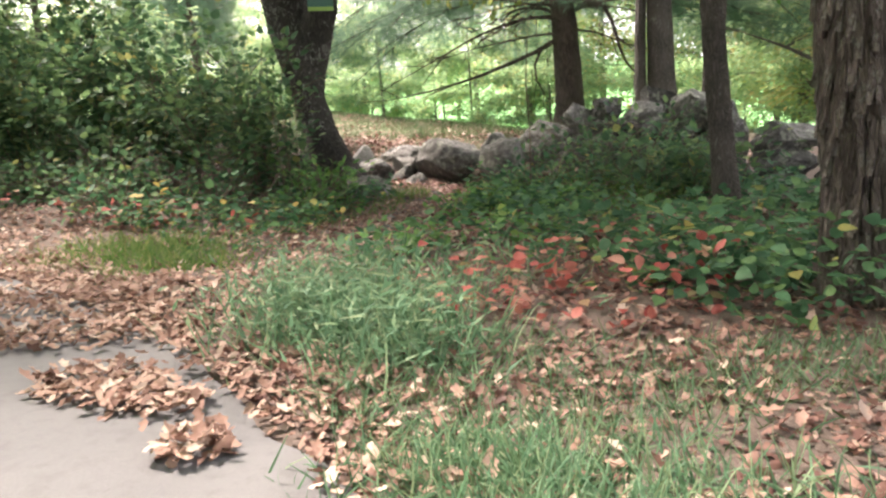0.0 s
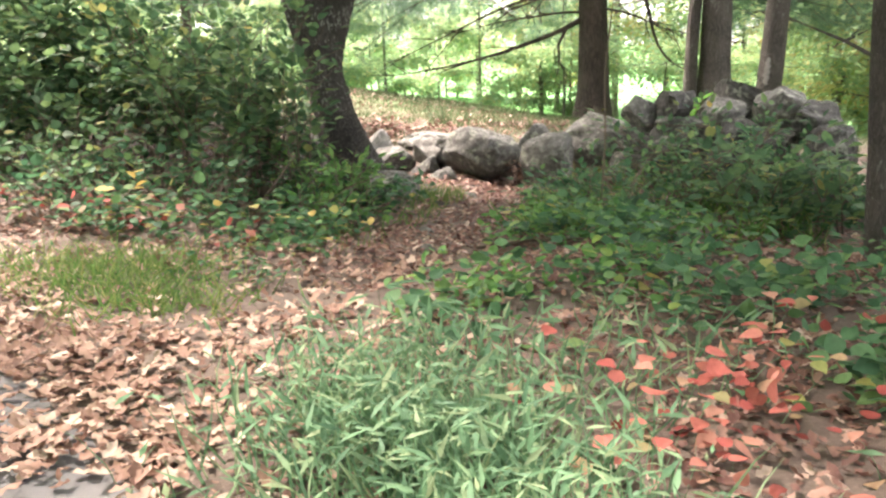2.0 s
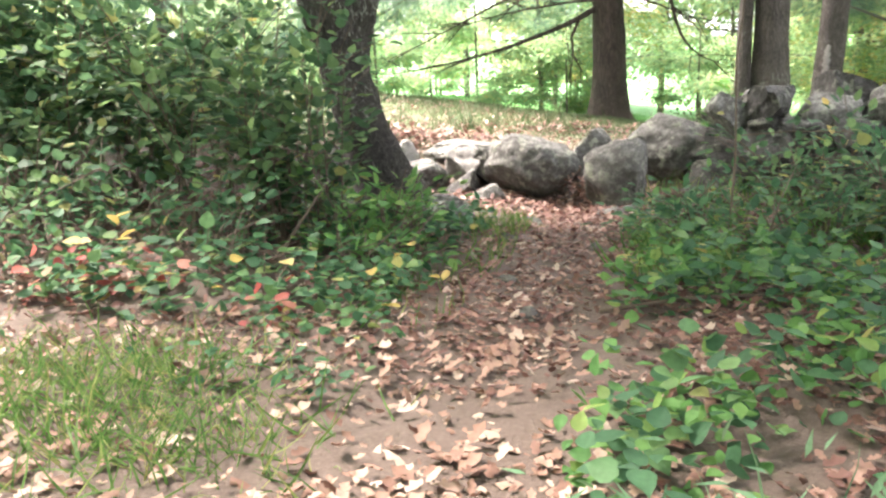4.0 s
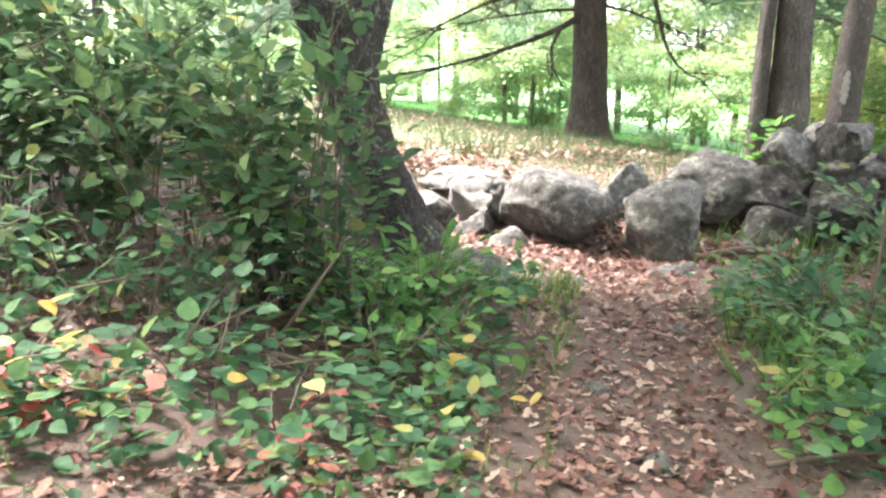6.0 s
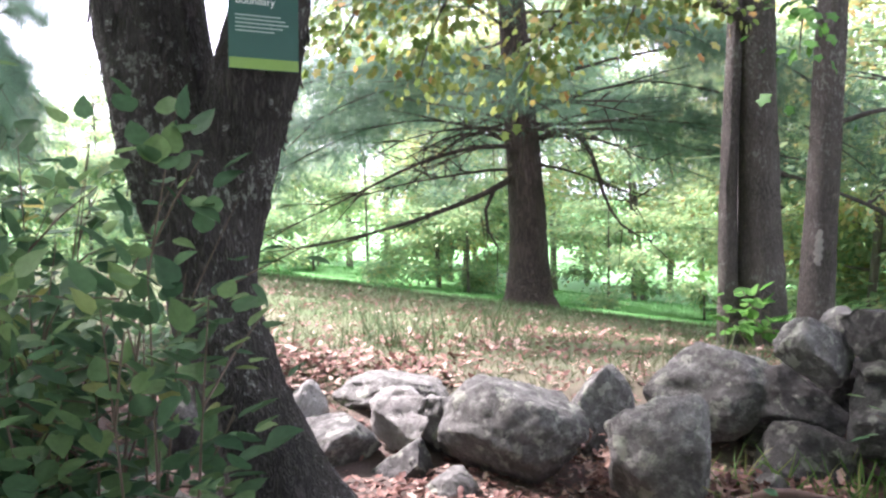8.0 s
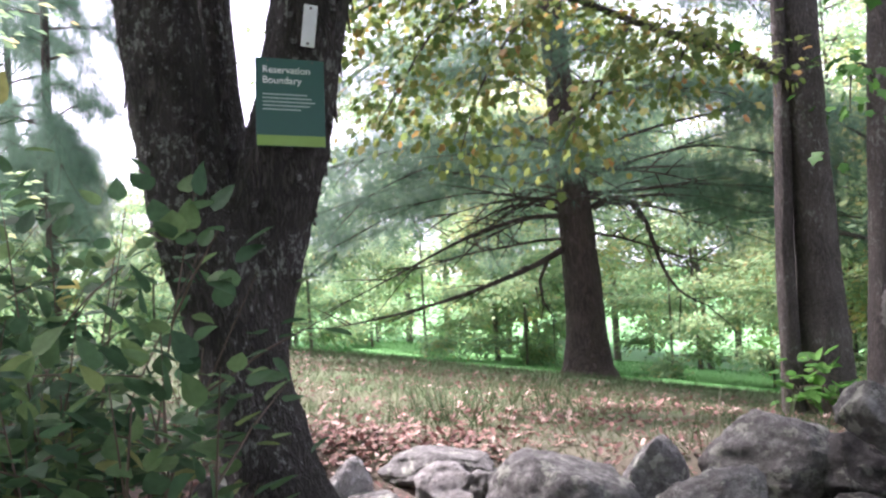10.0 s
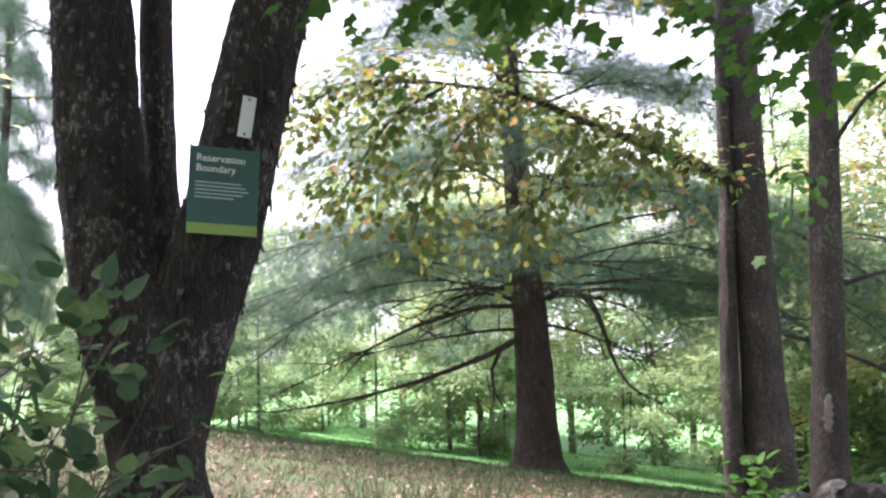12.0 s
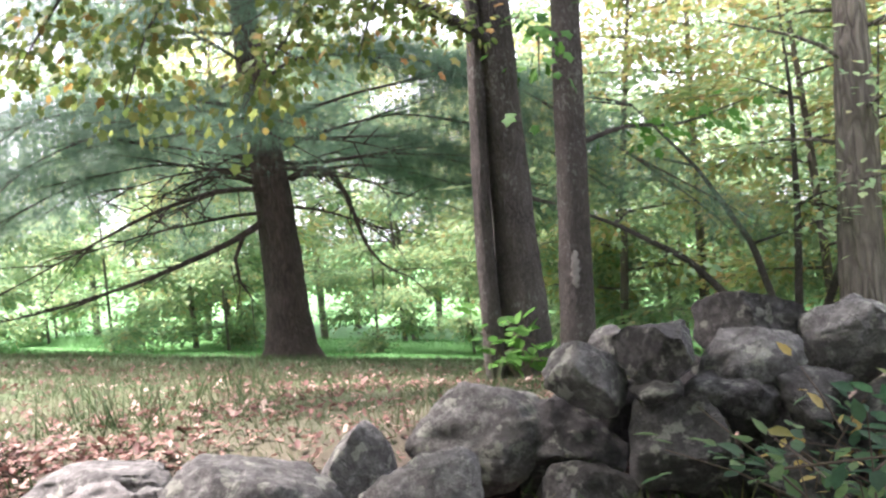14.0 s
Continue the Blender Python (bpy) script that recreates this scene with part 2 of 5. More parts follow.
def ground_z(x, y):
    x, y = np.asarray(x, float), np.asarray(y, float)
    z = -0.036 * np.clip(y - 5.0, 0, 6.6)
    z = z + smooth01(11.9, 13.4, y + 0.05 * wave(x, y)) * 0.34
    z = z - smooth01(13.5, 20, y) * 0.42 - smooth01(19.5, 25, y) * 0.60 - smooth01(24, 31, y) * 0.50 - smooth01(31, 45, y) * 1.2 - smooth01(45, 100, y) * 3
    z = z - 0.13 * np.clip(x - 1, -6, 11) * smooth01(12.8, 17, y)
    z = z + 0.22 * smooth01(0.4, -2.5, x) * smooth01(5.5, 8.0, y) * (1 - smooth01(12, 16, y))
    off = smooth01(-0.1, 0.5, y - road_edge(x))
    path = np.exp(-((x - (1.42 + 0.10 * np.sin(y))) / 0.42) ** 2) * smooth01(6.0, 7.5, y) * (1 - smooth01(11.5, 12.3, y))
    return z + off * (0.03 + 0.03 * wave(x, y, 1.3) + 0.012 * wave(x, y, 4.1, 1)) - 0.07 * path


def tube(points, radii, sides=16, step=0.08, rough=0.06, seed=0, cap=True, flake=0.03):
    """Verts and faces of a tapered, uneven limb along a smooth line through points."""
    P, R = np.array(points, float), np.array(radii, float)
    seg = np.linalg.norm(np.diff(P, axis=0), axis=1)
    s = np.r_[0, np.cumsum(seg)]
    n = max(3, int(s[-1] / step))
    u = np.linspace(0, s[-1], n)
    C = np.stack([np.interp(u, s, P[:, k]) for k in range(3)], 1)
    for _ in range(max(1, int(0.25 * seg.mean() / (s[-1] / n)))):
        C[1:-1] = 0.25 * C[:-2] + 0.5 * C[1:-1] + 0.25 * C[2:]
    r = np.interp(u, s, R)
    T = np.gradient(C, axis=0)
    T /= np.linalg.norm(T, axis=1)[:, None]
    ref = np.array([0.0, 1.0, 0.0]) if abs(T[0][1]) < 0.8 else np.array([1.0, 0, 0])
    A = np.cross(T, ref)
    A /= np.linalg.norm(A, axis=1)[:, None]
    B = np.cross(T, A)
    th = np.linspace(0, 2 * np.pi, sides, endpoint=False)
    k = seed * 1.7
    bump_ = 1 + rough * (np.sin(3 * th[None] + 1.3 * u[:, None] + k) + 0.7 * np.sin(5 * th[None] - 2.1 * u[:, None] + 2 * k) + 0.5 * np.sin(8 * th[None] + 7 * u[:, None] + k))
    if sides >= 20:
        jit = rng.normal(size=(n, sides))
        for _ in range(2):
            jit = 0.5 * jit + 0.25 * np.roll(jit, 1, 0) + 0.25 * np.roll(jit, -1, 0)
        bump_ = bump_ + flake * jit
    V = C[:, None] + (r[:, None] * bump_)[..., None] * (np.cos(th)[None, :, None] * A[:, None] + np.sin(th)[None, :, None] * B[:, None])
    V = V.reshape(-1, 3)
    i, j = np.meshgrid(np.arange(n - 1), np.arange(sides), indexing="ij")
    a, b_ = i * sides + j, i * sides + (j + 1) % sides
    F = np.stack([a, b_, b_ + sides, a + sides], -1).reshape(-1, 4).tolist()
    if cap:
        F.append(list(range((n - 1) * sides, n * sides)))
        F.append(list(range(sides))[::-1])
    return V, F


def join_geo(pieces):
    V, F, o = [], [], 0
    for v, f in pieces:
        V.append(v)
        F += [[k + o for k in q] for q in f]
        o += len(v)
    return np.concatenate(V), F


# leaf shapes: x across, y along, z out of the leaf
FAR_LEAF = (np.array([(0, 0, 0), (-0.3, 0.5, 0.06), (0, 1, -0.05), (0.3, 0.5, 0.06)]), np.array([(0, 2, 1), (0, 3, 2)]))
OVATE = (np.array([(0, 0, 0), (-0.27, 0.28, 0.05), (-0.24, 0.62, 0.04), (0, 1, -0.06), (0.24, 0.62, 0.04), (0.27, 0.28, 0.05), (0, 0.45, -0.02)]),
         np.array([(0, 6, 1), (1, 6, 2), (2, 6, 3), (3, 6, 4), (4, 6, 5), (5, 6, 0)]))
BROAD = (np.array([(0, 0, 0), (-0.30, 0.14, 0.05), (-0.40, 0.36, 0.07), (-0.28, 0.66, 0.04), (-0.13, 0.84, 0.0), (0, 1, -0.08), (0.13, 0.84, 0.0), (0.28, 0.66, 0.04), (0.40, 0.36, 0.07), (0.30, 0.14, 0.05), (0, 0.42, -0.03)]),
         np.array([(k, 10, k + 1) if k < 9 else (9, 10, 0) for k in range(10)]))
LANCE = (np.array([(0, 0, 0), (-0.09, 0.3, 0.02), (0, 1, -0.12), (0.09, 0.3, 0.02), (0, 0.5, -0.01)]), np.array([(0, 4, 1), (1, 4, 2), (2, 4, 3), (3, 4, 0)]))
CURLED = (np.array([(0, 0, 0), (-0.25, 0.2, 0.13), (-0.16, 0.42, 0.05), (-0.3, 0.62, 0.17), (-0.12, 0.85, 0.1), (0, 1, 0.16), (0.14, 0.82, 0.06), (0.28, 0.6, 0.14), (0.15, 0.42, 0.03), (0.24, 0.22, 0.1), (0, 0.5, -0.02)]),
          np.array([(k, 10, k + 1) if k < 9 else (9, 10, 0) for k in range(10)])[:, [0, 1, 2]])
LOBED = (np.array([(0, 0, 0), (-0.42, 0.08, 0.03), (-0.3, 0.3, 0.0), (-0.52, 0.58, -0.06), (-0.27, 0.68, 0.0), (0, 1, -0.1), (0.27, 0.68, 0.0), (0.52, 0.58, -0.06), (0.3, 0.3, 0.0), (0.42, 0.08, 0.03), (0, 0.4, 0.02)]),
         np.array([(k, 10, k + 1) if k < 9 else (9, 10, 0) for k in range(10)]))
_fan = [(math.sin(a) * math.cos(b), math.cos(a), math.sin(a) * math.sin(b)) for a, b in ((0.1, 0), (0.5, 0.6), (0.55, 2.2), (0.6, 3.7), (0.5, 5.2), (0.9, 1.5), (0.95, 4.4))]
NEEDLES = (np.array([p for d in _fan for p in ((-0.014 - 0.01 * d[2], 0, 0), (0.014, 0, 0.012), d)]), np.array([(3 * k, 3 * k + 1, 3 * k + 2) for k in range(len(_fan))]))
BLADE = (np.array([(-0.035, 0, 0), (0.035, 0, 0), (-0.028, 0.4, 0.05), (0.028, 0.4, 0.05), (-0.016, 0.75, 0.2), (0.016, 0.75, 0.2), (0, 1, 0.42)]),
         np.array([(0, 1, 2), (1, 3, 2), (2, 3, 4), (3, 5, 4), (4, 5, 6)]))


def frames_for(along, up_hint=None, roll=None):
    """Rotation matrices whose y axis goes along the given directions."""
    Y = along / np.linalg.norm(along, axis=1)[:, None]
    H = rng.normal(size=Y.shape) if up_hint is None else np.broadcast_to(up_hint, Y.shape) + 0.25 * rng.normal(size=Y.shape)
    X = np.cross(Y, H)
    X /= np.linalg.norm(X, axis=1)[:, None] + 1e-9
    Z = np.cross(X, Y)
    return np.stack([X, Y, Z], -1)


def scatter_mesh(name, shape, places, rots, sizes, material):
    V, T = shape
    W = np.einsum("nij,kj->nki", rots, V) * np.asarray(sizes)[:, None, None] + places[:, None]
    F = T[None] + (np.arange(len(places)) * len(V))[:, None, None]
    return mesh_from_arrays(name, W.reshape(-1, 3), F.reshape(-1, 3), material)


# ---- ground and road ----
def spaced(lo, hi, fine_lo, fine_hi, fine, grow=1.25):
    mid = list(np.arange(fine_lo, fine_hi + 1e-6, fine))
    a, s = [fine_lo], fine
    while a[-1] > lo:
        s *= grow
        a.append(a[-1] - s)
    b, s = [mid[-1]], fine
    while b[-1] < hi:
        s *= grow
        b.append(b[-1] + s)
    return np.array(a[:0:-1] + mid + b[1:])


def ground_material():
    m, t, b = nodes_of("woodland ground")
    g = t.nodes.new("ShaderNodeNewGeometry")
    sep = t.nodes.new("ShaderNodeSeparateXYZ")
    t.links.new(g.outputs["Position"], sep.inputs[0])
    p = g.outputs["Position"]
    n1, n2, n3 = tex_noise(t, 0.9, 4, 0.6, p), tex_noise(t, 9, 5, 0.65, p), tex_noise(t, 60, 4, 0.7, p)
    dirt = mix_rgb(t, n2, (0.05, 0.034, 0.027), (0.125, 0.09, 0.075))
    dirt = mix_rgb(t, ramp(t, n3, [(0.45, 0.0), (0.75, 0.6)]), dirt, (0.19, 0.145, 0.12))
    # painted light: lawn is darkened as if shaded, far is brightened as if sunlit
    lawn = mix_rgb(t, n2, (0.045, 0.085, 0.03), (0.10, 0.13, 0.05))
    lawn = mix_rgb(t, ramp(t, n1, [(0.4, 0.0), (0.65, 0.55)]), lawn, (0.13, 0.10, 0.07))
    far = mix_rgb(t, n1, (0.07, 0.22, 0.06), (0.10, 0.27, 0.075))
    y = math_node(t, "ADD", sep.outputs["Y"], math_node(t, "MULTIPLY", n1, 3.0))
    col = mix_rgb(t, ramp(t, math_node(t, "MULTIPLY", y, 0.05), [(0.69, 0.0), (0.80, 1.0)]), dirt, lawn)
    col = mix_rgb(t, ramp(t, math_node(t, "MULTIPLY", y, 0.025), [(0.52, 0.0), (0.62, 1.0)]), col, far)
    t.links.new(col, b.inputs["Base Color"])
    b.inputs["Roughness"].default_value = 0.95
    bump(t, b, math_node(t, "ADD", n2, n3), 0.6, 0.03)
    return m


def grid_mesh(name, xs, ys, zfun, material):
    X, Y = np.meshgrid(xs, ys)
    V = np.stack([X, Y, zfun(X, Y)], -1).reshape(-1, 3)
    nx, ny = len(xs), len(ys)
    i, j = np.meshgrid(np.arange(ny - 1), np.arange(nx - 1), indexing="ij")
    a = i * nx + j
    F = np.stack([a, a + 1, a + nx + 1, a + nx], -1).reshape(-1, 4).tolist()
    return mesh_from(name, V, F, material)


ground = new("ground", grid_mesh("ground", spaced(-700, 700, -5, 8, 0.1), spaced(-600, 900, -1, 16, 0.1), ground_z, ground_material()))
tagged(ground, "earth bank with leaf litter rising to a lawn", "ground", kind="structure")


def road_material():
    m, t, b = nodes_of("worn tarmac")
    p = coords_of(t)
    n1, n2, v = tex_noise(t, 1.2, 4, 0.6, p), tex_noise(t, 140, 3, 0.7, p), tex_noise(t, 14, 5, 0.6, p)
    col = mix_rgb(t, n1, (0.10, 0.098, 0.102), (0.135, 0.133, 0.136))
    col = mix_rgb(t, ramp(t, n2, [(0.35, 0.0), (0.8, 0.8)]), col, (0.16, 0.158, 0.16))
    col = mix_rgb(t, ramp(t, v, [(0.5, 0.0), (0.75, 0.5)]), col, (0.08, 0.077, 0.077))
    t.links.new(col, b.inputs["Base Color"])
    b.inputs["Roughness"].default_value = 0.88
    bump(t, b, n2, 0.5, 0.006)
    return m


def build_road():
    """Tarmac slab that ends in a ragged edge along the bank."""
    xs = np.arange(-30, 14, 0.12)
    edge = road_edge(xs) + 0.07 * np.sin(3.1 * xs) * np.sin(1.3 * xs + 1) + 0.03 * np.sin(11 * xs)
    V, F = [], []
    for x, e in zip(xs, edge):
        V += [(x, e, 0.0 - 0.03), (x, e - 0.03, 0.012), (x, e - 1.2, 0.02), (x, e - 3.0, 0.03), (x, e - 6.0, 0.01), (x, e - 6.04, -0.04)]
    for k in range(len(xs) - 1):
        for j in range(5):
            a = 6 * k + j
            F.append((a, a + 1, a + 7, a + 6))
    return new("road", mesh_from("road", V, F, road_material()))


tagged(build_road(), "pale grey worn tarmac road with leaves on its ragged edge", "road", kind="structure")


# ---- stones ----
def boulder_mesh(seed, size, material, cuts=5, round_=0.5, sub=4, sharp=1.0):
    """A fieldstone: a ball cut by random planes, then worn and pitted."""
    r = random.Random(seed)
    bm = bmesh.new()
    bmesh.ops.create_icosphere(bm, subdivisions=sub, radius=1.0)
    planes = []
    for _ in range(cuts + 3):
        d = Vector((r.gauss(0, 1), r.gauss(0, 1), r.gauss(0, 0.9))).normalized()
        planes.append((d, r.uniform(0.42, 0.74)))
    off = Vector((r.uniform(0, 50), r.uniform(0, 50), r.uniform(0, 50)))
    for v in bm.verts:
        p = v.co.copy()
        for d, k in planes:
            over = p.dot(d) - k - round_ * 0.16 - 0.07 * noise.noise(p * 2.2 + off)
            if over > 0:
                p -= d * over * (0.99 - round_ * 0.3)
        n = noise.fractal(p * 1.3 + off, 1.0, 2.1, 3)
        n2 = noise.fractal(p * 4.5 + off, 0.8, 2.1, 4)
        pit = max(0.0, noise.noise(p * 9 + off) - 0.25)
        p *= 1 + 0.10 * n + (0.045 * n2 - 0.07 * pit) * sharp
        v.co = Vector((p.x * size[0], p.y * size[1], p.z * size[2]))
    lo = [min(v.co[k] for v in bm.verts) for k in range(3)]
    hi = [max(v.co[k] for v in bm.verts) for k in range(3)]
    for v in bm.verts:
        v.co = Vector([(v.co[k] - (lo[k] + hi[k]) / 2) * size[k] / (hi[k] - lo[k]) for k in range(3)])
    for f in bm.faces:
        f.smooth = True
    me = bpy.data.meshes.new("boulder")
    bm.to_mesh(me)
    bm.free()
    me.materials.append(material)
    return me


def stone(seed, x0, x1, z0, z1, y, depth, material=None, label="grey lichen-spotted fieldstone in a dry stone wall", turn=0, tilt=0, cuts=8, round_=0.3, sharp=1.0):
    """A stone that spans x0 to x1 and z0 to z1, its middle at y."""
    me = boulder_mesh(seed, (x1 - x0, depth, z1 - z0), material or STONE, cuts, round_, 5, sharp)
    ob = new("wall_stone", me)
    ob.matrix_basis = pose((x0 + x1) / 2, y, (z0 + z1) / 2, 0, tilt, turn)
    return tagged(ob, label, "stone", "stones of the dry stone wall")


# D: stones whose shade is put into a darker colour
D = STONE_SHADED
stone(1, -0.40, 0.50, -0.12, 0.21, 12.9, 0.7, label="long flat grey stone lying behind the wall")
stone(2, -0.02, 0.42, -0.18, 0.25, 12.2, 0.5, STONE_PALE, "pale pinkish-white quartz stone with a broken face", 15, cuts=9, round_=0.0)
stone(3, 0.24, 0.54, -0.20, 0.20, 12.3, 0.5)
stone(4, -0.60, -0.33, -0.10, 0.28, 12.3, 0.4, STONE_PALE, "pale knobbly fieldstone beside the old tree")
stone(5, -0.46, 0.08, -0.30, 0.10, 12.0, 0.5)
stone(6, 0.05, 0.48, -0.34, 0.02, 11.85, 0.4, D)
stone(7, 0.34, 0.75, -0.34, -0.06, 11.5, 0.35, label="small low stone at the foot of the wall")
stone(8, 0.44, 1.38, -0.38, 0.36, 11.98, 0.8, label="big rounded grey boulder, domed on top", round_=0.7, cuts=5)
stone(9, 1.23, 1.70, -0.28, 0.38, 12.3, 0.5, label="round-topped grey stone set behind the others", round_=0.7, cuts=4)
stone(10, 1.44, 2.02, -0.45, 0.36, 11.58, 0.5, label="upright squarish grey stone beside the path", cuts=9, round_=0.1)
stone(11, 1.76, 2.56, -0.10, 0.50, 12.38, 0.8, label="big pale boulder overhanging a gap", round_=0.75, cuts=4, tilt=8)
stone(12, 2.38, 2.95, -0.12, 0.39, 12.2, 0.6, D)
stone(13, 2.30, 2.96, -0.36, 0.12, 11.85, 0.5, D, round_=0.6)
stone(14, 2.48, 2.92, 0.30, 0.73, 11.95, 0.45, label="rounded stone balanced on the wall with yellow lichen", round_=0.6)
stone(15, 2.82, 3.14, 0.42, 0.74, 12.25, 0.4)
stone(16, 2.83, 3.25, 0.42, 0.78, 11.82, 0.5, D, "dark angular block on top of the wall", -12, cuts=10, round_=-0.2)
stone(17, 3.22, 3.78, 0.34, 0.71, 11.8, 0.5)
stone(18, 3.45, 4.05, 0.40, 0.82, 12.05, 0.55, D, "big dark stone leaning on the top of the wall", 10, 22, 8, 0.2)
stone(19, 3.84, 4.38, 0.32, 0.82, 11.7, 0.5, label="tall tilted grey stone on the wall", tilt=-14, cuts=9, round_=0.1)
stone(20, 2.78, 3.40, -0.20, 0.46, 11.65, 0.6, D, "big dark angular stone in the face of the wall", 8, 0, 10, -0.1)
stone(21, 2.86, 3.12, 0.32, 0.53, 11.75, 0.4, D)
stone(22, 3.08, 3.66, 0.20, 0.53, 11.7, 0.5, D)
stone(23, 3.30, 3.86, -0.28, 0.28, 11.45, 0.6, D)
stone(24, 3.52, 3.90, 0.22, 0.52, 11.5, 0.45, D)
stone(25, 2.15, 2.50, -0.36, -0.08, 11.6, 0.3)
for k in range(8):  # hearting behind the face
    stone(200 + k, 2.35 + 0.22 * k, 2.8 + 0.22 * k, -0.15 + 0.05 * (k % 3), 0.35 + 0.04 * k, 12.3 + 0.1 * (k % 2), 0.45, D)
stone(26, -0.95, -0.53, -0.2, 0.17, 12.1, 0.5)
stone(27, -1.5, -0.95, -0.15, 0.25, 12.0, 0.5, D)
# the wall's arm towards the road
stone(32, 4.19, 4.66, 0.28, 0.71, 11.3, 0.5, D)
stone(33, 4.26, 4.76, -0.02, 0.52, 10.9, 0.6, D)
stone(34, 4.72, 5.2, -0.04, 0.50, 10.45, 0.6, D)
stone(35, 3.90, 4.58, -0.45, 0.12, 10.75, 0.5, label="rounded grey stone at the foot of the wall", round_=0.6)
stone(36, 4.70, 5.30, -0.45, 0.02, 10.0, 0.6)
stone(37, 3.75, 4.35, -0.25, 0.42, 11.4, 0.6, D)
stone(38, 4.25, 4.95, -0.42, 0.10, 10.7, 0.7, D)
stone(39, 4.72, 5.40, -0.12, 0.25, 10.15, 0.6, D, "long dark flat stone on the wall", cuts=10, round_=-0.1)
stone(40, 4.95, 5.50, 0.05, 0.44, 10.75, 0.6)
stone(41, 5.3, 5.95, -0.4, 0.2, 9.8, 0.6)
stone(43, 5.7, 6.5, -0.4, 0.25, 9.4, 0.7, D)
# loose stones by the old tree
stone(50, 0.12, 0.76, -0.32, 0.12, 10.02, 0.5, label="low rounded stone half sunk beside the path", round_=0.9, cuts=3)
stone(51, -1.08, -0.50, -0.32, 0.18, 10.55, 0.5, label="grey stone in the undergrowth by the old tree")
stone(52, -0.8, -0.25, -0.34, 0.02, 9.85, 0.4)
for k, (px, py, s) in enumerate([(1.05, 9.7, 0.2), (1.75, 10.9, 0.28), (1.25, 8.6, 0.16), (1.7, 9.6, 0.14), (1.9, 11.0, 0.2), (1.5, 7.9, 0.18), (1.1, 10.6, 0.22)]):
    pz = float(ground_z(px, py))
    ob = stone(60 + k, px - s / 2, px + s / 2, pz - 0.09, pz + 0.06, py, s * 0.7, label="small flat stone trodden into the path")
    tagged(ob, group="stones in the path")


# ---- trees ----
def trunk_part(parent, points, radii, material, sides=18, step=0.07, rough=0.05, seed=0, name="trunk"):
    v, f = tube(points, radii, sides, step, rough, seed)
    return part_mesh(name, mesh_from(name, v, f, material), parent)


old_tree = thing("old_tree", "old dark-barked tree forking into three trunks, lichen on its bark", "tree")
trunk_part(old_tree, [(0.02, 10.42, -0.5), (-0.04, 10.42, -0.1), (-0.13, 10.42, 0.2), (-0.26, 10.45, 0.6), (-0.4, 10.52, 1.0), (-0.46, 10.58, 1.35), (-0.48, 10.62, 1.6), (-0.48, 10.66, 1.85)],
           [0.46, 0.38, 0.27, 0.20, 0.20, 0.23, 0.26, 0.15], BARK_BIG, 48, 0.025, 0.03, 1)
trunk_part(old_tree, [(-0.5, 10.6, 1.1), (-0.63, 10.6, 1.7), (-0.75, 10.6, 2.4), (-0.86, 10.6, 3.6), (-1.0, 10.6, 6), (-1.3, 10.5, 9)], [0.15, 0.20, 0.19, 0.18, 0.14, 0.05], BARK_BIG, 44, 0.025, 0.03, 2)
trunk_part(old_tree, [(-0.44, 10.6, 1.1), (-0.32, 10.68, 1.73), (-0.235, 10.7, 2.0), (-0.155, 10.72, 2.31), (-0.075, 10.72, 2.71), (0.04, 10.72, 3.2), (0.15, 10.72, 3.53), (0.5, 10.7, 5), (1.0, 10.6, 8)], [0.18, 0.205, 0.20, 0.188, 0.183, 0.178, 0.17, 0.14, 0.05], BARK_BIG, 44, 0.025, 0.03, 3)
trunk_part(old_tree, [(-0.5, 10.8, 1.5), (-0.60, 11.0, 2.0), (-0.65, 11.0, 2.4), (-0.69, 11.0, 3.1), (-0.71, 11.0, 3.9), (-0.8, 11.1, 7)], [0.12, 0.10, 0.09, 0.085, 0.08, 0.03], BARK_BIG, 20, 0.05, 0.03, 4)
trunk_part(old_tree, [(-0.05, 10.3, 0.0), (0.22, 10.25, -0.12), (0.45, 10.3, -0.3)], [0.2, 0.15, 0.08], BARK_BIG, 16, 0.05, 0.05, 5, "root")
trunk_part(old_tree, [(-0.2, 10.35, 0.0), (-0.4, 10.2, -0.15), (-0.6, 10.1, -0.32)], [0.2, 0.14, 0.08], BARK_BIG, 16, 0.05, 0.05, 6, "root")


def limb_line(start, heading, length, rise, sag, r):
    """Points of a limb that leaves start, rises by rise and bends down by sag."""
    h = np.array([math.cos(heading), math.sin(heading)])
    s = np.linspace(0, 1, 6)
    wob = np.cumsum(rng.normal(0, 0.03, (6, 3)), axis=0) * length
    P = np.stack([start[0] + h[0] * length * s, start[1] + h[1] * length * s, start[2] + rise * s * length - sag * s ** 2 * length], 1)
    P[1:] += wob[1:]
    return P, r * (1 - 0.85 * s)


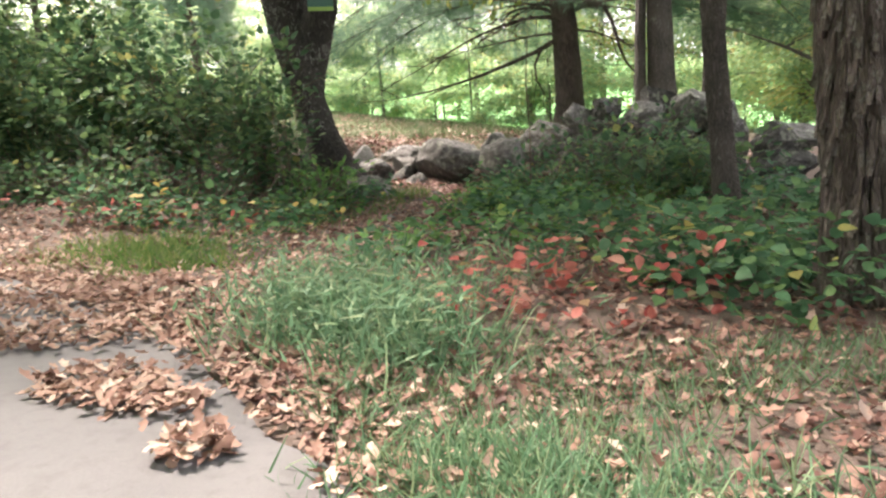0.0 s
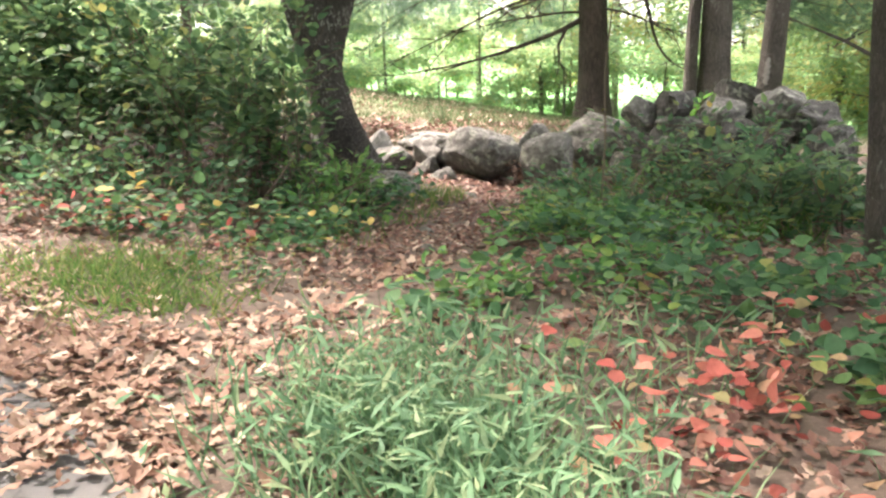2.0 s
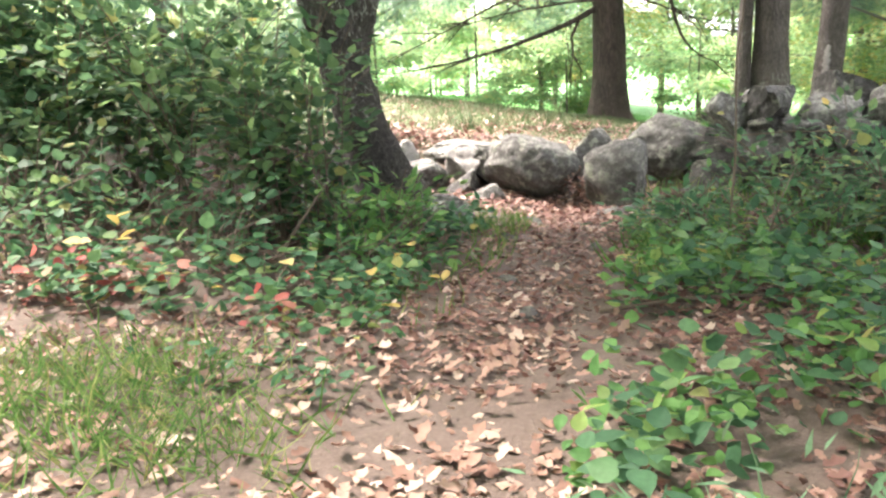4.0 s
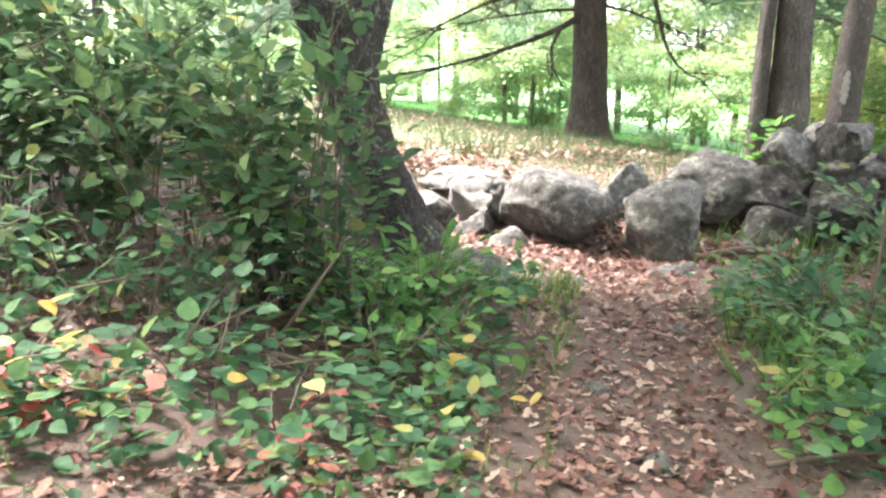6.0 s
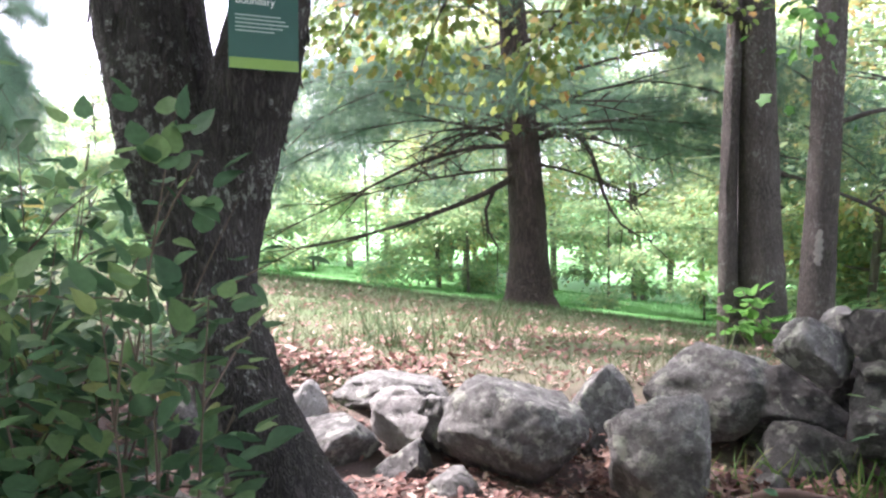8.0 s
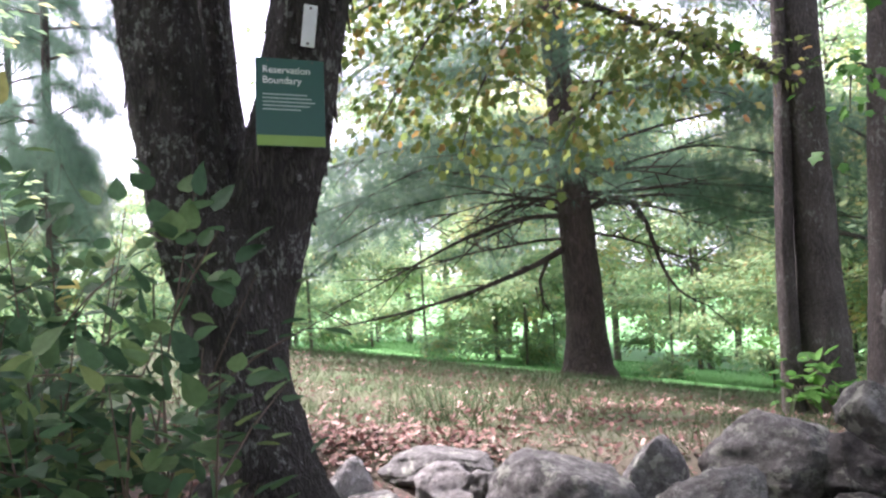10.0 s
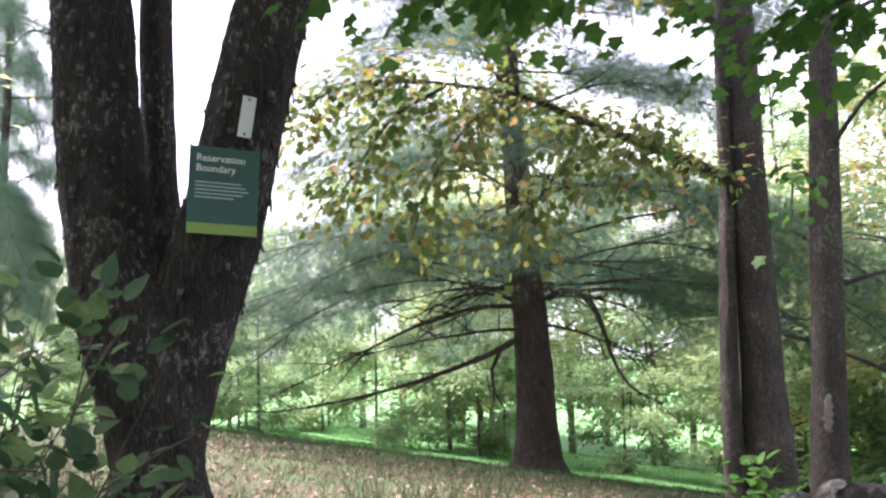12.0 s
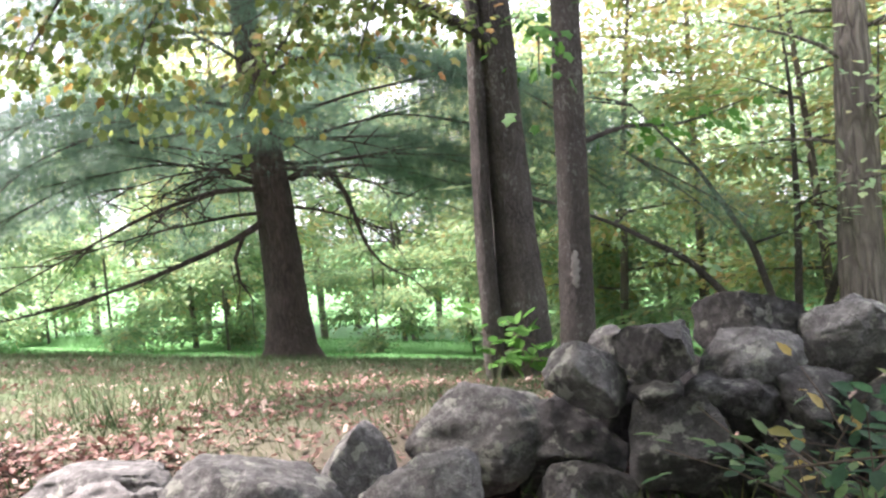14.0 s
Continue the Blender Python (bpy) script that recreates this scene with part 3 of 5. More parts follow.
def crown_parts(tree, limbs, shape, material, per_metre, leaf, spread, inner=0.25, droop=0.3, name="crown", up=None):
    """Leaves along limbs: places round the outer stretch of every limb, turned outwards and down."""
    places, along = [], []
    for P, _ in limbs:
        L = np.linalg.norm(np.diff(P, axis=0), axis=1).sum()
        n = int(L * per_metre)
        u = inner + (1 - inner) * rng.random(n) ** 0.8
        q = np.stack([np.interp(u, np.linspace(0, 1, len(P)), P[:, k]) for k in range(3)], 1)
        d = rng.normal(size=(n, 3)) * np.array([1, 1, 0.55])
        places.append(q + d * spread * (0.35 + 0.65 * u[:, None]))
        along.append((P[-1] - P[0]) / L + d * 0.8 - np.array([0, 0, droop]))
    places, along = np.concatenate(places), np.concatenate(along)
    sizes = leaf * rng.uniform(0.7, 1.3, len(places))
    me = scatter_mesh(name, shape, places, frames_for(along, np.array([0, 0, 1.0]) if up is None else up), sizes, material)
    return part_mesh(name, me, tree)


def limbs_part(tree, limbs, material, name="branch", sides=7, step=0.15):
    for k, (P, R) in enumerate(limbs):
        v, f = tube(P, R, sides, step, 0.03, k)
        part_mesh(name, mesh_from(name, v, f, material), tree)


def twigs_part(tree, limbs, material, sides=5, step=0.3):
    """All the finest twigs, too thin to pick apart, as one spray."""
    v, f = join_geo([tube(P, R, sides, step, 0.03, k, False) for k, (P, R) in enumerate(limbs)])
    tagged(part_mesh("twig_spray", mesh_from("twig_spray", v, f, material), tree), kind="stuff")


# old tree crown, high over the wall
limbs = []
for k in range(20):
    base = [(-1.0, 10.6, 5.6), (0.45, 10.95, 5.2), (-0.9, 11.2, 6)][k % 3]
    limbs.append(limb_line((base[0], base[1], base[2] + 0.15 * k), 2.4 * k, rng.uniform(2.8, 4.6), 0.4, 0.2, 0.05))
limbs_part(old_tree, limbs, BARK_BIG)
crown_parts(old_tree, limbs, OVATE, LEAF_SHRUB, 240, 0.19, 0.8)

# pine on the lawn
PINE = np.zeros(3)
pine = thing("pine_tree", "tall white pine with drooping feathery branches on the lawn", "tree", at=(1.06, 22.3, -0.66))
pine.scale = (1.195, 1.195, 1.195)
trunk_part(pine, [PINE + (0, 0, -0.3), PINE + (0, 0, 0.0), PINE + (0, 0, 0.25), PINE + (0, 0, 0.7), PINE + (-0.05, 0, 2), PINE + (-0.22, 0, 5), PINE + (-0.5, 0, 10), PINE + (-0.6, 0, 15)],
           [0.62, 0.52, 0.38, 0.30, 0.265, 0.19, 0.12, 0.02], BARK_PINE, 30, 0.05, 0.03, 8)
limbs = [
    (PINE + np.array([(-0.2, -0.1, 2.05), (-0.55, -0.3, 1.84), (-1.1, -0.6, 1.62), (-1.9, -0.9, 1.36), (-2.9, -1.2, 1.14), (-3.6, -1.3, 1.06)]), np.array([0.055, 0.045, 0.036, 0.026, 0.015, 0.006])),
    (PINE + np.array([(-0.5, -0.3, 1.87), (-0.72, -0.4, 1.55), (-0.62, -0.5, 1.2), (-0.42, -0.5, 0.95)]), np.array([0.032, 0.026, 0.018, 0.008])),
    (PINE + np.array([(0.2, -0.1, 2.6), (0.5, -0.2, 2.82), (0.8, -0.3, 2.65), (1.0, -0.35, 2.2), (1.08, -0.4, 1.7), (1.35, -0.4, 1.22), (1.8, -0.4, 1.05)]), np.array([0.055, 0.048, 0.04, 0.032, 0.026, 0.016, 0.006])),
    (PINE + np.array([(-0.2, -0.1, 2.5), (-0.8, -0.5, 2.5), (-1.6, -0.9, 2.25), (-2.5, -1.2, 1.8), (-3.2, -1.5, 1.45)]), np.array([0.04, 0.033, 0.024, 0.014, 0.006])),
]
# low dead boughs, fanning out with bare twigs
for k in range(10):
    limbs.append(limb_line(PINE + (-0.05, -0.1, 2.15 + 0.1 * k), (3.5, 5.9, 4.0, 3.1, 0.1, 3.7, 5.6, 2.8, 4.3, 6.1)[k], rng.uniform(1.5, 3.0), 0.12, 0.30, 0.028))
bare = len(limbs)
dead = []
for P, R in limbs:
    for s in range(2, len(P)):
        for w in range(3):
            d = (P[s] - P[s - 1]) * rng.uniform(0.5, 1.0)
            q = P[s - 1] + (P[s] - P[s - 1]) * rng.random()
            tip = q + d + rng.normal(0, 0.22, 3)
            dead.append((np.array([q, (q + tip) / 2 + (0, 0, 0.04), tip]), np.array([0.011, 0.008, 0.003])))
# drooping low boughs in needle
for k in range(12):
    limbs.append(limb_line(PINE + (-0.05, 0, 2.5 + 0.09 * k), (2.9, 0.2, 2.2, 0.9, 3.3, 6.0, 1.6, 2.6, 0.5, 3.6, 5.75, 2.9, 0.0, 1.3, 3.2, 6.1, 2.4, 0.7)[k], rng.uniform(3.0, 5.4), 0.34, 0.52, 0.024))
for k in range(54):
    z = 2.9 + 0.2 * k + rng.uniform(-0.1, 0.1)
    a = k * 2.399 + rng.uniform(-0.3, 0.3)
    reach = (5.2 - 0.2 * max(0, z - 3)) * rng.uniform(0.6, 1.0) * (0.55 if math.sin(a) < -0.55 and z < 5 else 1)
    limbs.append(limb_line(PINE + (-0.05 * z, 0, z), a, max(0.7, reach), 0.30, 0.42, 0.04 * max(0.3, 1 - z / 16)))
fine = []
for P, R in limbs[bare:]:
    for s in (2, 3, 4, 5):
        d = P[s] - P[s - 1]
        side = np.array([-d[1], d[0], 0]) / (np.linalg.norm(d[:2]) + 1e-6)
        for w in (-1, 1):
            tip = P[s] + d * 0.7 + w * side * rng.uniform(0.5, 0.9) + (0, 0, rng.uniform(-0.25, 0.1))
            fine.append((np.array([P[s] - d * 0.4, (P[s] + tip) / 2 + (0, 0, 0.03), tip]), np.array([0.016, 0.01, 0.004])))
limbs_part(pine, limbs, BARK_PINE, "branch", 6, 0.25)
twigs_part(pine, fine + dead, BARK_PINE)
crown_parts(pine, limbs[bare:], NEEDLES, NEEDLE, 190, 0.17, 0.3, 0.4, 0.1)
crown_parts(pine, fine, NEEDLES, NEEDLE, 150, 0.16, 0.19, 0.1, 0.1, "foliage")
far_pine = copy_thing(pine, pose(-9.5, 22.5, 0.3, 0, 0, 140))
far_pine.scale = (0.45, 0.45, 1.1)
tagged(far_pine, "dark pine standing beyond the shrubs")
slim_pine = copy_thing(pine, pose(-12.4, 25.5, 0.5, 0, 0, 20))
slim_pine.scale = (0.4, 0.4, 1.15)
tagged(slim_pine, "second dark pine standing further off beyond the shrubs")

# three trunks beyond the wall
GROVE = Matrix.Translation((-0.36, -2.16, -0.426)) @ Matrix.Scale(1.30, 4)
grove = []
for name, line, radii, m, seed, text in [
    ("slim_tree", [(2.72, 14.2, -0.3), (2.73, 14.2, 0.1), (2.74, 14.2, 1.4), (2.80, 14.2, 2.8), (2.86, 14.2, 6), (2.9, 14.3, 10)], [0.11, 0.09, 0.072, 0.066, 0.05, 0.02], BARK_GREY, 11, "slim grey trunk standing close beside a thicker tree"),
    ("oak_tree", [(3.04, 14.25, -0.3), (3.03, 14.25, 0.1), (3.0, 14.25, 1.2), (2.98, 14.25, 2.3), (2.97, 14.25, 4.3), (2.9, 14.3, 8), (2.9, 14.3, 12)], [0.30, 0.235, 0.175, 0.155, 0.145, 0.1, 0.03], BARK_GREY, 12, "oak with rough grey bark and turning leaves beyond the wall"),
    ("straight_tree", [(3.60, 14.8, -0.3), (3.63, 14.8, 0.2), (3.69, 14.8, 1.3), (3.76, 14.8, 2.8), (3.84, 14.8, 4), (3.95, 14.9, 10)], [0.2, 0.16, 0.14, 0.13, 0.12, 0.03], BARK_GREY, 13, "straight grey trunk with a pale worn patch beyond the wall"),
]:
    ob = thing(name, text, "tree")
    ob.matrix_basis = GROVE
    trunk_part(ob, line, radii, m, 28, 0.05, 0.035, seed)
    grove.append(ob)
PALE_WOOD = plain_material("pale weathered bare wood", (0.17, 0.16, 0.145), 0.9, 0, 0.5, 25)
PV, PF = [], []
for i in range(15):
    z = 0.76 + 0.024 * i
    for j in range(9):
        w = 0.26 * math.sin(math.pi * (0.08 + 0.84 * i / 14)) ** 0.6
        a = radians(250) + w * (j - 4) / 4 + 0.08 * math.sin(2.1 * i)
        r = 0.160 - 0.018 * (z - 0.2) + (0.0 if j in (0, 8) or i in (0, 14) else 0.008)
        PV.append((3.63 + 0.052 * (z - 0.2) + r * math.cos(a), 14.8 + r * math.sin(a), z))
        if i and j:
            PF.append((9 * i + j, 9 * i + j - 1, 9 * i - 10 + j, 9 * i - 9 + j))
part_mesh("bare_patch", mesh_from("bare_patch", PV, PF, PALE_WOOD), grove[2], "pale patch where the bark is worn off")
oak = grove[1]
for ob, limbs in ((grove[2], [(np.array([(3.76, 14.75, 2.7), (3.5, 14.4, 3.0), (3.3, 14.1, 2.9), (3.25, 14.0, 2.5)]), np.array([0.02, 0.015, 0.01, 0.004])),
                              (np.array([(3.8, 14.75, 3.2), (4.1, 14.4, 3.7), (4.5, 14.2, 3.8), (4.9, 14.1, 3.5)]), np.array([0.025, 0.018, 0.012, 0.004])),
                              (np.array([(3.75, 14.8, 2.0), (4.2, 14.7, 2.15), (4.7, 14.7, 2.1), (5.4, 14.8, 2.3)]), np.array([0.03, 0.02, 0.015, 0.006]))] + [limb_line((3.9, 14.9, 4.5 + 0.35 * k), 2.4 * k, rng.uniform(1.2, 2.4), 0.5, 0.2, 0.03) for k in range(12)]),
                  (grove[0], [limb_line((2.87, 14.25, 5.5 + 0.35 * k), 2.4 * k, rng.uniform(0.8, 1.6), 0.5, 0.2, 0.02) for k in range(9)])):
    limbs_part(ob, limbs, BARK_GREY)
    crown_parts(ob, limbs, LOBED, LEAF_MAPLE, 36, 0.11, 0.22, 0.3, 0.8)
limbs = [
    (np.array([(2.98, 14.25, 2.8), (2.64, 13.8, 2.88), (2.28, 13.8, 3.05), (1.74, 13.8, 3.29), (1.14, 13.8, 3.6), (0.49, 13.8, 3.73), (-0.1, 13.7, 3.8)]), np.array([0.05, 0.045, 0.04, 0.032, 0.025, 0.016, 0.006])),
    (np.array([(1.6, 13.8, 3.35), (1.5, 13.5, 3.0), (1.2, 13.4, 2.6), (1.0, 13.4, 2.3)]), np.array([0.016, 0.013, 0.009, 0.004])),
    (np.array([(1.0, 13.8, 3.6), (0.7, 13.5, 3.3), (0.4, 13.4, 2.8), (0.25, 13.4, 2.35)]), np.array([0.016, 0.013, 0.009, 0.004])),
    (np.array([(0.5, 13.8, 3.7), (0.1, 13.5, 3.4), (-0.2, 13.4, 2.9), (-0.4, 13.4, 2.6)]), np.array([0.016, 0.013, 0.009, 0.004])),
    (np.array([(0.3, 13.8, 3.75), (-0.2, 13.5, 3.7), (-0.6, 13.4, 3.5), (-0.9, 13.4, 3.2)]), np.array([0.016, 0.013, 0.009, 0.004])),
    (np.array([(2.2, 13.8, 3.1), (2.1, 13.5, 3.2), (1.9, 13.4, 2.9), (1.8, 13.4, 2.6)]), np.array([0.016, 0.013, 0.009, 0.004])),
    (np.array([(1.1, 13.8, 3.6), (1.0, 13.7, 4.2), (0.8, 13.6, 4.7), (0.5, 13.5, 5.1)]), np.array([0.02, 0.016, 0.01, 0.005])),
    (np.array([(2.95, 14.3, 4.2), (2.2, 14.0, 4.6), (1.4, 13.7, 4.7), (0.5, 13.4, 4.9), (-0.4, 13.2, 4.7)]), np.array([0.045, 0.035, 0.025, 0.018, 0.008])),
]
for k in range(16):
    limbs.append(limb_line((2.95, 14.4, 5.0 + 0.4 * k), rng.uniform(0, 6.28), rng.uniform(1.5, 3.0), 0.4, 0.2, 0.05))
limbs_part(oak, limbs, BARK_GREY)
crown_parts(oak, limbs[:8], LOBED, LEAF_OAK, 300, 0.07, 0.27, 0.12, 0.9)
crown_parts(oak, limbs[8:], LOBED, LEAF_OAK, 28, 0.11, 0.45, 0.15, 0.8, "crown")

# young maple in the undergrowth and the old shaggy trunk by the road
maple = thing("maple_tree", "young maple with a smooth grey trunk and bright green leaves", "tree")
trunk_part(maple, [(4.47, 8.1, -0.4), (4.45, 8.1, -0.1), (4.40, 8.1, 0.5), (4.33, 8.1, 1.5), (4.28, 8.1, 2.6), (4.3, 8.2, 4.5), (4.3, 8.3, 6.5)], [0.17, 0.12, 0.10, 0.09, 0.08, 0.06, 0.02], BARK_GREY, 20, 0.06, 0.03, 14)
limbs = [limb_line((4.3, 8.15, 1.9 + 0.22 * k), 2.4 * k, rng.uniform(1.2, 2.4), 0.35, 0.25, 0.03) for k in range(18)]
limbs += [(np.array([(4.28, 8.2, 2.9), (3.4, 9.2, 3.25), (2.4, 10.1, 3.4), (1.5, 10.4, 3.3), (0.6, 10.6, 3.2)]), np.array([0.04, 0.03, 0.022, 0.014, 0.006])),
          (np.array([(4.28, 8.2, 2.8), (3.8, 9.4, 3.1), (3.0, 10.6, 3.2), (2.4, 11.2, 3.0)]), np.array([0.04, 0.03, 0.02, 0.006]))]
limbs_part(maple, limbs, BARK_GREY)
crown_parts(maple, limbs, LOBED, LEAF_MAPLE, 130, 0.1, 0.3, 0.25, 0.4)

shag = thing("shaggy_tree", "thick roadside trunk with shaggy peeling bark", "tree")
trunk_part(shag, [(5.1, 5.3, -0.3), (5.08, 5.3, 0.1), (5.05, 5.3, 0.6), (4.98, 5.3, 1.6), (4.9, 5.3, 3), (4.8, 5.3, 6), (4.8, 5.3, 9)], [0.34, 0.27, 0.235, 0.22, 0.2, 0.15, 0.05], BARK_SHAG, 34, 0.04, 0.05, 15)


def bark_strips(tree, line, radii, count, material, z_lo, z_hi, seed, size=(1, 1, 1)):
    """Long peeling plates of bark, loose at the foot, round a trunk."""
    r = random.Random(seed)
    kinds_ = []
    for _ in range(8):
        L, w, lift = r.uniform(0.14, 0.42), r.uniform(0.014, 0.03), r.uniform(0.006, 0.026)
        V, F = [], []
        for i in range(6):
            u = i / 5
            half = w * (0.55 + 0.45 * math.sin(math.pi * (0.1 + 0.8 * u))) * r.uniform(0.8, 1.15)
            out, side = lift * (1 - u) ** 2, r.uniform(-0.004, 0.004)
            V += [(-half + side, out - 0.012, L * (u - 0.5)), (-half * 0.8 + side, out + 0.006, L * (u - 0.5)), (half * 0.8 + side, out + 0.006, L * (u - 0.5)), (half + side, out - 0.012, L * (u - 0.5))]
            if i:
                F += [(4 * i - 4 + j, 4 * i - 3 + j, 4 * i + 1 + j, 4 * i + j) for j in range(3)]
        F += [(0, 3, 2, 1), (20, 21, 22, 23)]
        kinds_.append(mesh_from("bark_strip", V, F, material, False))
    P = np.array(line, float)
    for k in range(count):
        z = r.uniform(z_lo, z_hi)
        c = [float(np.interp(z, P[:, 2], P[:, j])) for j in (0, 1)]
        rad = float(np.interp(z, P[:, 2], radii)) * 1.01
        a = k * 2.39996 + r.uniform(-0.1, 0.1)
        ob = part_mesh("bark_strip", kinds_[k % 8], tree)
        ob.matrix_basis = pose(c[0] + rad * math.cos(a), c[1] + rad * math.sin(a), z, r.uniform(-3, 3), r.uniform(-5, 5), math.degrees(a) - 90) @ Matrix.Diagonal((*size, 1))


bark_strips(old_tree, [(-0.5, 10.6, 1.1), (-0.63, 10.6, 1.7), (-0.75, 10.6, 2.4), (-0.86, 10.6, 3.6)], [0.15, 0.20, 0.19, 0.18], 150, BARK_BIG, 1.5, 3.5, 4, (0.8, 0.5, 0.32))
bark_strips(old_tree, [(-0.44, 10.6, 1.1), (-0.32, 10.68, 1.73), (-0.235, 10.7, 2.0), (-0.155, 10.72, 2.31), (-0.075, 10.72, 2.71), (0.04, 10.72, 3.2), (0.15, 10.72, 3.53)], [0.18, 0.205, 0.20, 0.188, 0.183, 0.178, 0.17], 140, BARK_BIG, 1.5, 3.5, 5, (0.8, 0.5, 0.32))
bark_strips(shag, [(5.1, 5.3, -0.3), (5.08, 5.3, 0.1), (5.05, 5.3, 0.6), (4.98, 5.3, 1.6), (4.9, 5.3, 3)], [0.34, 0.27, 0.235, 0.22, 0.2], 280, BARK_SHAG, 0.05, 2.6, 3)
limbs = [limb_line((4.85, 5.3, 4.4 + 0.25 * k), 2.4 * k, rng.uniform(2.8, 4.6), 0.4, 0.2, 0.05) for k in range(20)]
limbs_part(shag, limbs, BARK_SHAG)
crown_parts(shag, limbs, OVATE, LEAF_SHRUB, 240, 0.19, 0.8)


# ---- sign on the old tree ----
SIGN_GREY = plain_material("faded small print", (0.35, 0.45, 0.42), 0.5, 0, 0.1)

def build_sign():
    sign = thing("boundary_sign", "dark green boundary sign with lime band nailed to the tree", "sign")
    sign.matrix_basis = pose(-0.112, 10.50, 2.255, -2, 2, 30)
    w, h = 0.155, 0.2
    bm = bmesh.new()
    bmesh.ops.create_cube(bm, size=1.0, matrix=Matrix.Diagonal((2 * w, 0.005, 2 * h, 1)))
    bmesh.ops.bevel(bm, geom=bm.edges[:], offset=0.0015, segments=1, affect="EDGES")
    part("plate", bm, SIGN_GREEN, sign)
    bm = bmesh.new()
    bmesh.ops.create_cube(bm, size=1.0, matrix=pose(0, -0.0035, -h + 0.026) @ Matrix.Diagonal((2 * w - 0.004, 0.002, 0.048, 1)))
    part("band", bm, SIGN_LIME, sign, "lime green band along the foot")

    def text_part(body, size, x, z):
        cu = bpy.data.curves.new("lettering", "FONT")
        cu.body, cu.size, cu.extrude = body, size, 0.0006
        ob = new("lettering", cu)
        me = bpy.data.meshes.new_from_object(ob.evaluated_get(bpy.context.evaluated_depsgraph_get()))
        bpy.data.objects.remove(ob)
        me.materials.append(SIGN_WHITE)
        me.transform(pose(x, -0.0035, z, 90, 0, 0))
        part_mesh("lettering", me, sign, "white lettering")

    text_part("Reservation", 0.045, -w + 0.03, h - 0.068)
    text_part("Boundary", 0.045, -w + 0.03, h - 0.115)
    for k, length in enumerate((0.2, 0.22, 0.235, 0.21, 0.17)):
        bm = bmesh.new()
        bmesh.ops.create_cube(bm, size=1.0, matrix=pose(-w + 0.03 + length / 2, -0.0032, h - 0.165 - 0.017 * k) @ Matrix.Diagonal((length, 0.001, 0.0055, 1)))
        part("text_line", bm, SIGN_GREY, sign)
    for x in (-0.1, 0.1):
        bm = bmesh.new()
        bmesh.ops.create_cone(bm, cap_ends=True, segments=10, radius1=0.005, radius2=0.004, depth=0.004, matrix=pose(x, -0.004, h - 0.012, 90))
        part("nail", bm, NAIL, sign)
    return sign


build_sign()


def build_marker():
    mk = thing("trail_marker", "narrow white trail marker nailed above the green sign", "marker")
    mk.matrix_basis = pose(-0.01, 10.51, 2.595, -2, 8, 25)
    bm = bmesh.new()
    bmesh.ops.create_cube(bm, size=1.0, matrix=Matrix.Diagonal((0.062, 0.004, 0.195, 1)))
    bmesh.ops.bevel(bm, geom=bm.edges[:], offset=0.0012, segments=1, affect="EDGES")
    part("plate", bm, MARKER, mk)
    for z in (-0.082, 0.082):
        bm = bmesh.new()
        bmesh.ops.create_cone(bm, cap_ends=True, segments=10, radius1=0.007, radius2=0.005, depth=0.005, matrix=pose(0, -0.004, z, 90))
        part("nail", bm, NAIL, mk)


build_marker()


# ---- undergrowth ----
def shrub(name, label, centre, radii, stems, leaves, leaf, material, shape=OVATE, stem_material=None, lean=0.25):
    """Thin stems from the ground with leaves along their upper parts."""
    ob = thing(name, label, "shrub")
    gx, gy = centre[0] + radii[0] * 0.8 * rng.uniform(-1, 1, stems), centre[1] + radii[1] * 0.8 * rng.uniform(-1, 1, stems)
    lines = []
    for x, y in zip(gx, gy):
        z = float(ground_z(x, y))
        top = (centre[2] + radii[2] * rng.uniform(0.3, 1.0)) * (1 - 0.35 * min(1, math.hypot((x - centre[0]) / radii[0], (y - centre[1]) / radii[1])))
        d = np.array([rng.normal(0, lean), rng.normal(0, lean)]) + 0.25 * np.array([(x - centre[0]) / radii[0], (y - centre[1]) / radii[1]])
        P = np.array([(x + d[0] * s ** 1.5 * top, y + d[1] * s ** 1.5 * top, z - 0.05 + top * s) for s in np.linspace(0, 1, 5)])
        lines.append((P, 0.009 * (1 - 0.8 * np.linspace(0, 1, 5))))
        for s in (2, 3):
            tip = P[s] + np.array([rng.normal(0, 0.25), rng.normal(0, 0.25), rng.uniform(0.0, 0.3)])
            lines.append((np.array([P[s], (P[s] + tip) / 2 + (0, 0, 0.04), tip]), np.array([0.005, 0.004, 0.002])))
    for k in range(0, len(lines), 3):
        v, f = join_geo([tube(P, R, 5, 0.2, 0.0, k, False) for P, R in lines[k : k + 3]])
        part_mesh("stem", mesh_from("stem", v, f, stem_material or TWIG), ob)
    per = max(1, int(leaves / sum(np.linalg.norm(np.diff(P, axis=0), axis=1).sum() for P, _ in lines)))
    crown_parts(ob, lines, shape, material, per, leaf, 0.10, 0.2, 0.35, "foliage")
    return ob


